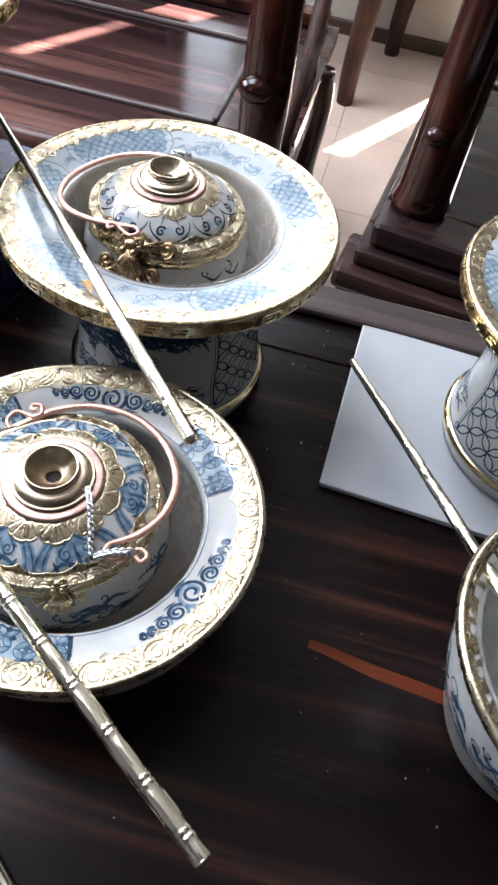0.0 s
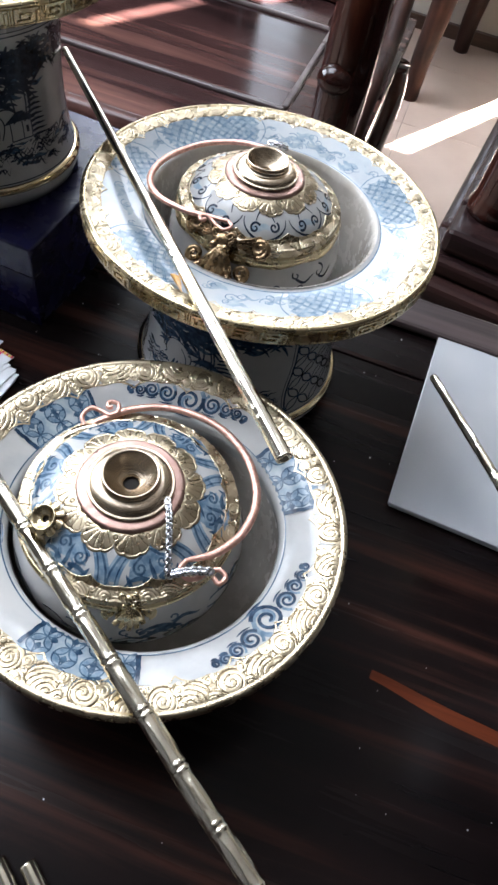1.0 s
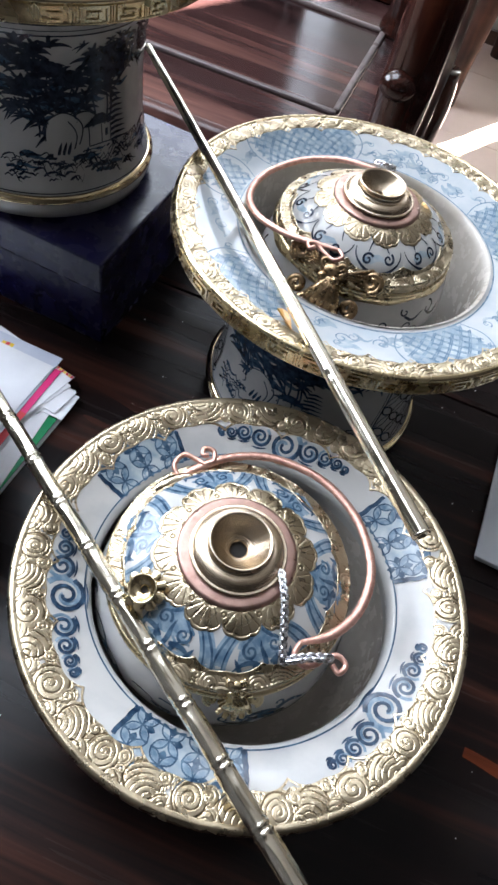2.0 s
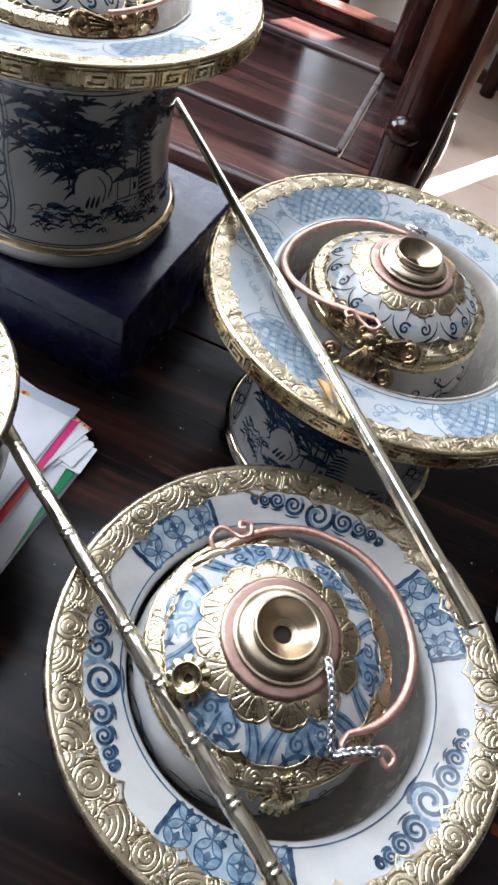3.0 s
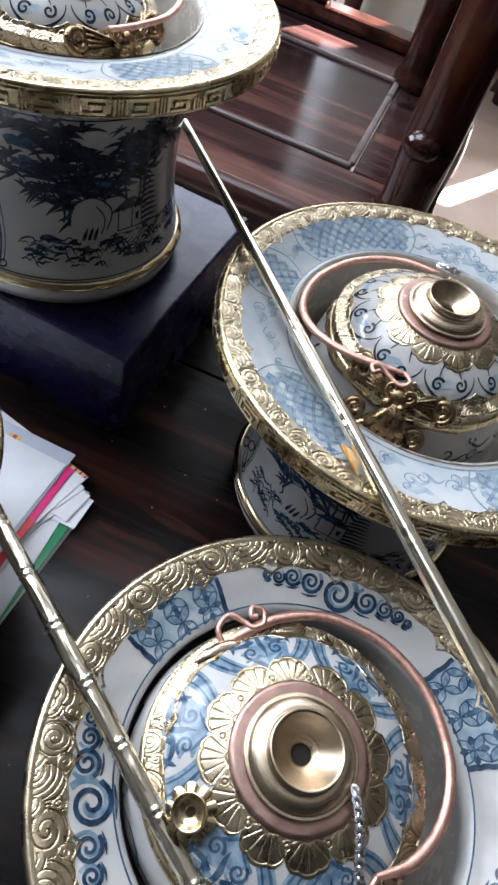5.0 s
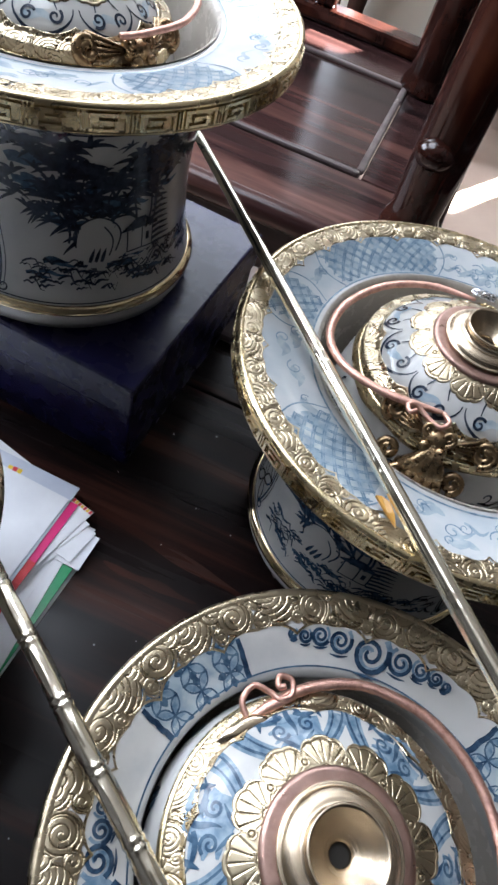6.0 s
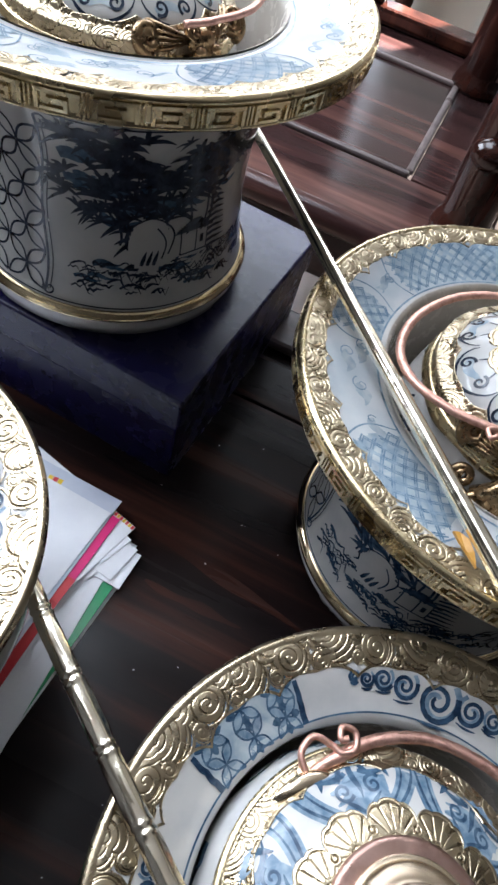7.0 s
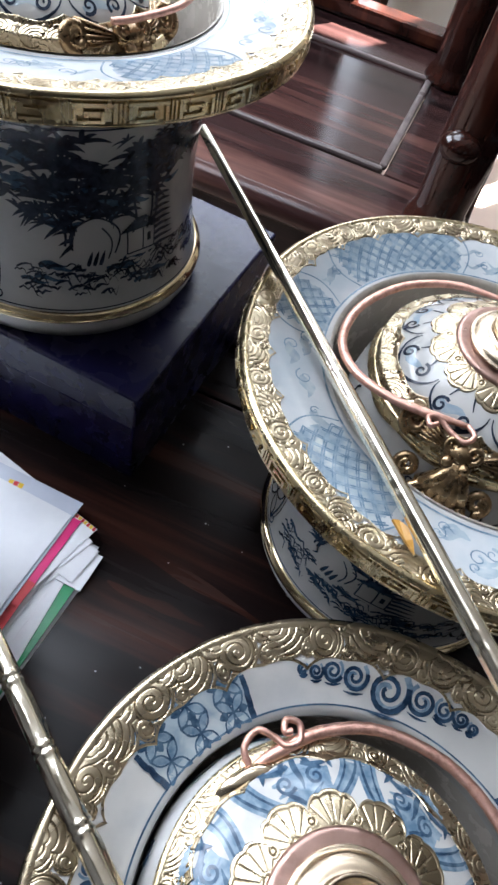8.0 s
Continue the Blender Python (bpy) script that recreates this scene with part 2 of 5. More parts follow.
def fine(profile, step):
    """Resample a profile of (r, z) smoothly (Catmull-Rom), with a point about every step."""
    P = [Vector(p) for p in profile]
    out = []
    for k in range(len(P) - 1):
        p0, p1, p2, p3 = P[max(k - 1, 0)], P[k], P[k + 1], P[min(k + 2, len(P) - 1)]
        n = max(1, int((p2 - p1).length / step))
        for i in range(n):
            t = i / n
            out.append(0.5 * (2 * p1 + (p2 - p0) * t + (2 * p0 - 5 * p1 + 4 * p2 - p3) * t * t + (3 * p1 - p0 - 3 * p2 + p3) * t ** 3))
    out.append(P[-1])
    return [tuple(p) for p in out]


def lathe(profile, seg=96):
    n = len(profile)
    V, F = [], []
    for i in range(seg):
        c, s = math.cos(TAU * i / seg), math.sin(TAU * i / seg)
        V += [(r * c, r * s, z) for r, z in profile]
    for i in range(seg):
        a, b = i * n, (i + 1) % seg * n
        for j in range(n - 1):
            F.append((a + j, b + j, b + j + 1, a + j + 1))
    return V, F


def tube(points, radius, sides=10, flat=1.0, closed=False, cap=True):
    """A tube along 3D points; radius is a number or one for each point."""
    P = [Vector(p) for p in points]
    R = radius if isinstance(radius, (list, tuple)) else [radius] * len(P)
    V, F = [], []
    up = Vector((0, 0, 1))
    n = len(P)
    for k, p in enumerate(P):
        if closed:
            t = (P[(k + 1) % n] - P[k - 1]).normalized()
        else:
            t = (P[min(k + 1, n - 1)] - P[max(k - 1, 0)]).normalized()
        side = t.cross(up)
        if side.length < 0.15:
            side = t.cross(Vector((1, 0, 0)))
        side.normalize()
        top = side.cross(t)
        for s in range(sides):
            a = TAU * s / sides
            V.append(tuple(p + side * (math.cos(a) * R[k]) + top * (math.sin(a) * R[k] * flat)))
    for k in range(n if closed else n - 1):
        a, b = k * sides, (k + 1) % n * sides
        for s in range(sides):
            F.append((a + s, a + (s + 1) % sides, b + (s + 1) % sides, b + s))
    if cap and not closed:
        F.append(tuple(range(sides))[::-1])
        F.append(tuple((n - 1) * sides + s for s in range(sides)))
    return V, F


def smooth_path(points, n):
    """Catmull-Rom through 3D points, n pieces between each pair."""
    P = [Vector(p) for p in points]
    out = []
    for k in range(len(P) - 1):
        p0, p1, p2, p3 = P[max(k - 1, 0)], P[k], P[k + 1], P[min(k + 2, len(P) - 1)]
        for i in range(n):
            t = i / n
            out.append(0.5 * (2 * p1 + (p2 - p0) * t + (2 * p0 - 5 * p1 + 4 * p2 - p3) * t * t + (3 * p1 - p0 - 3 * p2 + p3) * t ** 3))
    return out + [P[-1]]


def slab(sx, sy, sz, bev=0.002, z0=0.0):
    """A box with rounded edges, centred in x and y, standing on z0."""
    bm = bmesh.new()
    bmesh.ops.create_cube(bm, size=1)
    for v in bm.verts:
        v.co = Vector((v.co.x * sx, v.co.y * sy, z0 + (v.co.z + 0.5) * sz))
    if bev:
        bmesh.ops.bevel(bm, geom=bm.edges[:], offset=min(bev, sx / 2.1, sy / 2.1, sz / 2.1), segments=2, affect="EDGES", profile=0.5)
    bm.verts.index_update()
    g = [tuple(v.co) for v in bm.verts], [tuple(v.index for v in f.verts) for f in bm.faces]
    bm.free()
    return g


def ball(r, sx=1.0, sy=1.0, sz=1.0, seg=16):
    return grid(lambda u, v: (r * sx * math.sin(math.pi * v) * math.cos(TAU * u), r * sy * math.sin(math.pi * v) * math.sin(TAU * u), -r * sz * math.cos(math.pi * v)), seg, seg // 2 + 1)


def ribbons(surface, strokes, lift=0.00018):
    """Brush strokes on a surface(u, v) -> place: each stroke is [(u, v, width), ...] in metres along the surface."""
    V, F = [], []
    e = 1e-4
    for s in strokes:
        if len(s) < 2:
            continue
        base = len(V)
        for k, (u, v, w) in enumerate(s):
            a, b = s[max(k - 1, 0)], s[min(k + 1, len(s) - 1)]
            du, dv = b[0] - a[0], b[1] - a[1]
            d = math.hypot(du, dv) or 1
            nu, nv = -dv / d * w / 2, du / d * w / 2
            for q in (1, -1):
                p = Vector(surface(u + q * nu, v + q * nv))
                tu = Vector(surface(u + q * nu + e, v + q * nv)) - p
                tv = Vector(surface(u + q * nu, v + q * nv + e)) - p
                V.append(tuple(p + tu.cross(tv).normalized() * lift))
        for k in range(len(s) - 1):
            i = base + 2 * k
            F.append((i, i + 1, i + 3, i + 2))
    return V, F


def curl(u, v, r, turns, start, w, spin=1, n=26):
    """A spiral brush stroke that winds in from radius r."""
    return [(u + spin * r * (1 - 0.86 * i / n) * math.cos(start + turns * TAU * i / n), v + r * (1 - 0.86 * i / n) * math.sin(start + turns * TAU * i / n), w * (1 - 0.35 * i / n)) for i in range(n + 1)]


def taper(points, w, tip=0.15):
    n = len(points) - 1
    return [(u, v, w * (tip + (1 - tip) * math.sin(math.pi * min(1, 0.25 + 0.75 * i / n)))) for i, (u, v) in enumerate(points)]


def line2(a, b, w, n=8, bend=0.0):
    (u0, v0), (u1, v1) = a, b
    d = (v0 - v1, u1 - u0)
    return [(u0 + (u1 - u0) * i / n + d[0] * bend * math.sin(math.pi * i / n), v0 + (v1 - v0) * i / n + d[1] * bend * math.sin(math.pi * i / n), w) for i in range(n + 1)]

# ---------------------------------------------------------------- room
FLOOR_Z, CEIL_Z = -0.50, 2.25
X0, X1, Y0, Y1 = -2.4, 2.2, -0.9, 2.55


def room(x, y, z, rz=0.0):
    """A pose in the room's own directions."""
    return pose(0, 0, 0, 0, 0, YAW) @ pose(x, y, z, 0, 0, rz)


def wall_part(name, x0, x1, y0, y1, z0, z1, material, label="", parent=None):
    ob = part(name, slab(x1 - x0, y1 - y0, z1 - z0, 0.0), material, parent, label, False)
    ob.matrix_world = room((x0 + x1) / 2, (y0 + y1) / 2, z0)
    return ob


sub = part("floor", slab(X1 - X0 + 0.4, Y1 - Y0 + 0.4, 0.1, 0.0), M_GROUT, None, "", False)
sub.matrix_world = room((X0 + X1) / 2, (Y0 + Y1) / 2, FLOOR_Z - 0.104)
tagged(sub, "beige glazed tile floor", "floor", kind="structure")
TOP = (-1.75, -0.55, 0.30, 1.90)                      # roof light: x and y
YC = -0.30                                           # light plaster north of this line, an added darker ceiling south to limit fill
ceil = part("ceiling", join(*[moved(slab(x1 - x0, y1 - y0, 0.12, 0.0), pose((x0 + x1) / 2, (y0 + y1) / 2, CEIL_Z)) for x0, x1, y0, y1 in ((X0 - 0.2, TOP[0], YC, Y1 + 0.2), (TOP[1], X1 + 0.2, YC, Y1 + 0.2), (TOP[0], TOP[1], YC, TOP[2]), (TOP[0], TOP[1], TOP[3], Y1 + 0.2))]), M_CEIL, None, "", False)
ceil.matrix_world = room(0, 0, 0)
tagged(ceil, "plain painted ceiling with a roof light", "ceiling", kind="structure")
# Unseen part of the ceiling, made darker than the rest to hold back fill.
boards = wall_part("ceiling", X0 - 0.2, X1 + 0.2, Y0 - 0.2, YC - 0.002, CEIL_Z, CEIL_Z + 0.12, M_SOUTH_CEIL)
tagged(boards, "unseen darker south half of the ceiling, to limit fill light", "ceiling", kind="structure")
WEST = (0.15, 2.0, 0.85, 2.08)                         # window in the west wall: y and z
west = part("wall_west", join(*[moved(slab(0.12, y1 - y0, z1 - z0, 0.0), pose(X0 - 0.06, (y0 + y1) / 2, z0)) for y0, y1, z0, z1 in ((Y0, WEST[0], FLOOR_Z, CEIL_Z), (WEST[1], Y1, FLOOR_Z, CEIL_Z), (WEST[0], WEST[1], FLOOR_Z, WEST[2]), (WEST[0], WEST[1], WEST[3], CEIL_Z))]), M_LOW_BOUNCE, None, "", False)
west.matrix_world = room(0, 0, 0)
tagged(west, "unseen side wall with a window, near-black to cut bounce light", "wall", kind="structure")
tagged(wall_part("wall_east", X1, X1 + 0.2, Y0, Y1, FLOOR_Z, CEIL_Z, M_LOW_BOUNCE), "unseen side wall, near-black to cut bounce light", "wall", kind="structure")
# Added close behind the view to hold back bounce from the south.
tagged(wall_part("wall_south", X0 - 0.2, X1 + 0.2, Y0 - 0.2, Y0, FLOOR_Z, CEIL_Z, M_SOUTH), "unseen near-black wall, set close to cut fill light", "wall", kind="structure")

# north wall, with a wide window and two narrow light slits
WIN = (-1.35, -0.05, 0.98, 1.80)
LOW = (-0.64, -0.46, 0.22, 0.80)
SLITS = [(0.392, 0.448, 0.9075, 0.928), (0.300, 0.345, 0.885, 1.06), (0.262, 0.402, 0.765, 0.848), (0.29, 0.402, 0.70, 0.7655), (0.440, 0.520, -0.265, 0.165)]
xs = sorted({X0 - 0.2, X1 + 0.2, WIN[0], WIN[1], LOW[0], LOW[1], *[v for s in SLITS for v in s[:2]]})
zs = sorted({FLOOR_Z, CEIL_Z, WIN[2], WIN[3], LOW[2], LOW[3], *[v for s in SLITS for v in s[2:]]})
holes = [WIN, LOW, *SLITS]
blocks = []
for i in range(len(xs) - 1):
    for j in range(len(zs) - 1):
        cx, cz = (xs[i] + xs[i + 1]) / 2, (zs[j] + zs[j + 1]) / 2
        if not any(a < cx < b and c < cz < d for a, b, c, d in holes):
            blocks.append(moved(slab(xs[i + 1] - xs[i], 0.03, zs[j + 1] - zs[j], 0.0), pose(cx, Y1 + 0.015, zs[j])))
north = part("wall_north", join(*blocks), M_WALL, None, "", False)
north.matrix_world = room(0, 0, 0)
tagged(north, "cream painted wall with a wide window and narrow slits of sun", "wall", kind="structure")
M_PANE = mat("frosted_pane", (0.8, 0.82, 0.85), 0.5)
pane = part("window_1", moved(slab(WIN[1] - WIN[0], 0.008, WIN[3] - WIN[2], 0.0), pose((WIN[0] + WIN[1]) / 2, Y1 + 0.03, WIN[2])), M_PANE, None, "", False)
pane.matrix_world = room(0, 0, 0)
tagged(pane, "wide frosted window in a wooden frame", "window", kind="structure")
for k in range(5):
    x = WIN[0] + (WIN[1] - WIN[0]) * k / 4
    part("window_frame", moved(slab(0.05, 0.05, WIN[3] - WIN[2] + 0.05, 0.004), pose(x, Y1 - 0.012, WIN[2] - 0.025)), M_SKIRT, pane)
for z in (WIN[2] - 0.025, WIN[3] - 0.025):
    part("window_frame", moved(slab(WIN[1] - WIN[0], 0.046, 0.05, 0.004), pose((WIN[0] + WIN[1]) / 2, Y1 - 0.012, z)), M_SKIRT, pane)
DAY = (0.805, 0.88, 1.01)
window_light(room((WIN[0] + WIN[1]) / 2, Y1 - 0.045, (WIN[2] + WIN[3]) / 2) @ pose(0, 0, 0, -90, 0, 0), WIN[1] - WIN[0] - 0.06, WIN[3] - WIN[2] - 0.06, 0.78, DAY)
window_light(room((LOW[0] + LOW[1]) / 2, Y1 - 0.012, (LOW[2] + LOW[3]) / 2) @ pose(0, 0, 0, -90, 0, 0), LOW[1] - LOW[0], LOW[3] - LOW[2], 0.03, DAY)
low = part("window_2", moved(slab(LOW[1] - LOW[0], 0.008, LOW[3] - LOW[2], 0.0), pose((LOW[0] + LOW[1]) / 2, Y1 + 0.02, LOW[2])), M_PANE, None, "", False)
low.matrix_world = room(0, 0, 0)
tagged(low, "narrow frosted window light below the wide window", "window", kind="structure")
window_light(room((TOP[0] + TOP[1]) / 2, (TOP[2] + TOP[3]) / 2, CEIL_Z + 0.03), TOP[1] - TOP[0], TOP[3] - TOP[2], 1.62, DAY)
wp = part("window_3", moved(slab(TOP[1] - TOP[0], TOP[3] - TOP[2], 0.008, 0.0), pose((TOP[0] + TOP[1]) / 2, (TOP[2] + TOP[3]) / 2, CEIL_Z + 0.06)), M_PANE, None, "", False)
wp.matrix_world = room(0, 0, 0)
tagged(wp, "frosted roof light in the ceiling", "window", kind="structure")
window_light(room(X0 + 0.012, (WEST[0] + WEST[1]) / 2, (WEST[2] + WEST[3]) / 2) @ pose(0, 0, 0, 90, 0, -90), WEST[1] - WEST[0], WEST[3] - WEST[2], 3.3, DAY)
side_pane = part("window_4", moved(slab(0.008, WEST[1] - WEST[0], WEST[3] - WEST[2], 0.0), pose(X0 - 0.03, (WEST[0] + WEST[1]) / 2, WEST[2])), M_PANE, None, "", False)
side_pane.matrix_world = room(0, 0, 0)
tagged(side_pane, "frosted window in the side wall", "window", kind="structure")
skirt = wall_part("baseboard", X0, X1, Y1 - 0.018, Y1, FLOOR_Z, FLOOR_Z + 0.04, M_SKIRT)
tagged(skirt, "brown wooden skirting along the wall", "baseboard", kind="structure")

# ---------------------------------------------------------------- table
TABLE = (-0.62, 0.78, -0.28, 0.5556)                   # in the room's directions
table = thing("low_table", room(0, 0, FLOOR_Z), "black rosewood low table with a raised edge and framed panel top", "table")
TH = -FLOOR_Z


def table_part(name, x0, x1, y0, y1, z0, z1, bev=0.002, label="", material=M_TABLE):
    return part(name, moved(slab(x1 - x0, y1 - y0, z1 - z0, bev), pose((x0 + x1) / 2, (y0 + y1) / 2, TH + z0)), material, table, label, False)


JOINT = 0.467
table_part("panel", TABLE[0] + 0.09, TABLE[1] - 0.09, TABLE[2] + 0.09, JOINT - 0.0008, -0.03, 0.0, 0.0009, "black and red-brown striped rosewood panel")
table_part("frame_rail", TABLE[0], TABLE[1], JOINT + 0.0008, TABLE[3] - 0.002, -0.034, 0.0, 0.0009)
table_part("frame_rail", TABLE[0], TABLE[1], TABLE[2], TABLE[2] + 0.0885, -0.034, 0.0, 0.0009)
table_part("frame_rail", TABLE[0], TABLE[0] + 0.0885, TABLE[2] + 0.0895, JOINT - 0.0008, -0.034, 0.0, 0.0009)
table_part("frame_rail", TABLE[1] - 0.0885, TABLE[1], TABLE[2] + 0.0895, JOINT - 0.0008, -0.034, 0.0, 0.0009)
def streak(p0, p1, w, bend, material, label, blunt=False):
    """A band of other colour that runs with the grain, a hair above the panel; ends taper unless blunt."""
    V, F = [], []
    n = 24
    dx, dy = p1[0] - p0[0], p1[1] - p0[1]
    L = math.hypot(dx, dy)
    for k in range(n + 1):
        t = k / n
        o = bend * math.sin(math.pi * t) + 0.0006 * math.sin(9 * t + p0[0] * 90)
        x, y = p0[0] + dx * t - dy / L * o, p0[1] + dy * t + dx / L * o
        q = w * (0.65 + 0.35 * min(1, t * 2.4)) if blunt else w * math.sin(math.pi * min(1, 0.03 + 0.97 * t)) ** 0.6 * (1 + 0.25 * math.sin(13 * t))
        V += [(x - dy / L * q, y + dx / L * q, TH + 0.00025), (x + dy / L * q, y - dx / L * q, TH + 0.00025)]
        if k:
            F.append((2 * k - 2, 2 * k - 1, 2 * k + 1, 2 * k))
    return part("grain_streak", moved((V, F), pose(0, 0, 0, 0, 0, -YAW)), material, table, label)


streak((0.151, 0.198), (0.253, 0.1668), 0.0042, 0.0, M_SAP, "red-brown streak in the wood", True)
streak((-0.135, 0.383), (-0.019, 0.346), 0.0034, 0.001, M_VEIN, "dull red vein in the wood")
streak((-0.109, 0.349), (-0.053, 0.34), 0.0026, -0.001, M_VEIN, "dull red vein in the wood")
lip = table_part("edge_lip", TABLE[0], TABLE[1], 0.516, TABLE[3], 0.0004, 0.0085, 0.0035, "raised edge moulding, its greyish sheen put into the colour", M_LIP)
table_part("apron", TABLE[0] + 0.02, TABLE[1] - 0.02, TABLE[3] - 0.05, TABLE[3] - 0.025, -0.12, -0.036, 0.003)
table_part("apron", TABLE[0] + 0.02, TABLE[1] - 0.02, TABLE[2] + 0.025, TABLE[2] + 0.05, -0.12, -0.036, 0.003)
for x in (TABLE[0] + 0.06, TABLE[1] - 0.06):
    for y in (TABLE[2] + 0.06, TABLE[3] - 0.06):
        table_part("leg", x - 0.03, x + 0.03, y - 0.03, y + 0.03, -0.5, -0.036, 0.006)

# ---------------------------------------------------------------- bench beyond the table
SEAT_Z = -0.12
bench = thing("rosewood_bench", room(0, 0, FLOOR_Z), "polished striped rosewood bench with framed panel seat and round posts", "bench")


def bench_part(name, x0, x1, y0, y1, z0, z1, bev=0.003, material=M_SEAT, label=""):
    return part(name, moved(slab(x1 - x0, y1 - y0, z1 - z0, bev), pose((x0 + x1) / 2, (y0 + y1) / 2, TH + z0)), material, bench, label, False)


PX0, PX1, PY0, PY1 = -0.92, -0.160, 1.035, 1.352      # the sunk seat panel
BX1 = -0.030
bench_part("seat_panel", PX0, PX1, PY0, PY1, SEAT_Z - 0.02, SEAT_Z - 0.0015, 0.001)
bench_part("front_board", -1.1, BX1, 0.90, PY0 - 0.005, SEAT_Z - 0.03, SEAT_Z, 0.004)
bench_part("end_board", PX1 + 0.005, BX1, PY0 - 0.004, PY1 + 0.004, SEAT_Z - 0.03, SEAT_Z, 0.002)
bench_part("end_board", -1.1, PX0 - 0.005, PY0 - 0.004, PY1 + 0.004, SEAT_Z - 0.03, SEAT_Z, 0.002)
bench_part("back_board", -1.1, BX1, PY1 + 0.005, 1.51, SEAT_Z - 0.03, SEAT_Z, 0.002)
for x0, x1, y0, y1 in ((PX0, PX1, PY0 - 0.0042, PY0 + 0.0065), (PX0, PX1, PY1 - 0.0065, PY1 + 0.0042), (PX1 - 0.0065, PX1 + 0.0042, PY0 + 0.007, PY1 - 0.007)):
    bench_part("bead", x0, x1, y0, y1, SEAT_Z - 0.004, SEAT_Z + 0.0045, 0.0034, M_BEAD, "worn greyish bead round the panel")
nose = [(0.0, 0.0), (-0.010, -0.003), (-0.017, -0.011), (-0.018, -0.022), (-0.012, -0.032), (0.0, -0.036), (0.012, -0.036)]
nv = fine(nose, 0.003)
V, F = [], []
for x in (-1.1, BX1):
    V += [(x, 0.902 + a, TH + SEAT_Z + b) for a, b in nv]
k = len(nv)
F = [(i, i + 1, k + i + 1, k + i) for i in range(k - 1)]
part("front_nosing", (V, F), M_SEAT, bench, "rounded front edge of the seat")
bench_part("apron", -1.1, BX1 - 0.01, 0.918, 0.935, SEAT_Z - 0.12, SEAT_Z - 0.037, 0.003, M_PLINTH)
bench_part("back_rail", -1.1, BX1 - 0.02, 1.462, 1.51, SEAT_Z + 0.001, SEAT_Z + 0.028, 0.007, M_POST, "red-brown back rail caught by the sun")
bench_part("back_rail", -1.1, BX1 - 0.02, 1.47, 1.50, SEAT_Z + 0.38, SEAT_Z + 0.44, 0.01, M_POST)
bench_part("back_post", -0.372, -0.335, 1.466, 1.504, SEAT_Z + 0.0285, SEAT_Z + 0.379, 0.006, M_POST)
splat = bench_part("back_panel", -0.97, -0.374, 1.476, 1.494, SEAT_Z + 0.0285, SEAT_Z + 0.379, 0.002, M_PLINTH, "dark panel of the bench's back")
for x in (-0.87, -0.67, -0.47):
    part("raised_field", moved(slab(0.15, 0.012, 0.30, 0.004), pose(x, 1.472, TH + SEAT_Z + 0.055)), M_PLINTH, splat, "", False)


def turned_post(owner, x, y, z0, z1, r, material=M_POST, name="arm_post"):
    prof = fine([(0.0, z0), (r * 1.16, z0), (r * 1.2, z0 + 0.006), (r * 1.12, z0 + 0.016), (r * 0.98, z0 + 0.026), (r * 1.02, z0 + 0.10), (r * 0.98, z0 + 0.22), (r * 0.92, z1 - 0.02), (r * 0.9, z1), (0.0, z1)], 0.008)
    return part(name, moved(lathe(prof, 40), pose(x, y, TH)), material, owner, "glossy round post of dark red rosewood")


p1 = turned_post(bench, -0.073, 0.957, SEAT_Z, 0.34, 0.033)
part("boss", moved(ball(0.023, 1.0, 0.85, 0.75, 24), pose(-0.082, 0.926, TH - 0.006)), M_POST, p1, "small rounded carved boss")
turned_post(bench, -0.132, 1.37, SEAT_Z, 0.34, 0.036)
bench_part("arm_rail", -0.115, -0.055, 0.90, 1.42, 0.341, 0.375, 0.012, M_POST)
for y, dx in ((0.955, 0.0), (1.38, 0.0)):
    pts = [(-0.045 + dx, y, TH + SEAT_Z - 0.035), (-0.035, y, TH - 0.22), (-0.04, y, TH - 0.34), (-0.03, y, TH - 0.46), (-0.025, y, 0.0)]
    part("leg", tube(smooth_path(pts, 6), [0.034 - 0.014 * i / 24 for i in range(25)], 12), M_POST, bench)
bench_part("side_rail", -0.075, -0.034, 0.985, 1.35, SEAT_Z - 0.10, SEAT_Z - 0.036, 0.005, M_CARVED)
carved = [tube(smooth_path([(-0.052, 1.330, TH + 0.02), (-0.047, 1.26, TH + 0.005), (-0.044, 1.17, TH - 0.045), (-0.044, 1.09, TH - 0.055), (-0.046, 1.02, TH - 0.095), (-0.046, 1.00, TH - 0.118)], 6), 0.014, 10),
          tube(smooth_path([(-0.050, 1.30, TH - 0.118), (-0.046, 1.25, TH - 0.075), (-0.044, 1.20, TH - 0.07), (-0.046, 1.16, TH - 0.118)], 6), 0.010, 10)]
part("arm_bracket", join(*carved), M_CARVED, bench, "dark carved openwork bracket below the arm")
for x in (-1.05,):
    for y in (0.955, 1.38):
        part("leg", tube([(x, y, TH + SEAT_Z - 0.035), (x, y, 0.0)], 0.03, 12), M_POST, bench)

# ---------------------------------------------------------------- armchair with a stepped base rail
chair = thing("rosewood_armchair", pose(0.2400, 0.7440, FLOOR_Z, 0, 0, -18), "dark rosewood armchair with stepped seat rail and round arm post", "armchair")
CZ = TH - 0.060


def chair_part(name, x0, x1, y0, y1, z0, z1, bev=0.004, material=M_PLINTH, label="", owner=None):
    return part(name, moved(slab(x1 - x0, y1 - y0, z1 - z0, bev), pose((x0 + x1) / 2, (y0 + y1) / 2, z0)), material, owner or chair, label, False)


W = 0.62
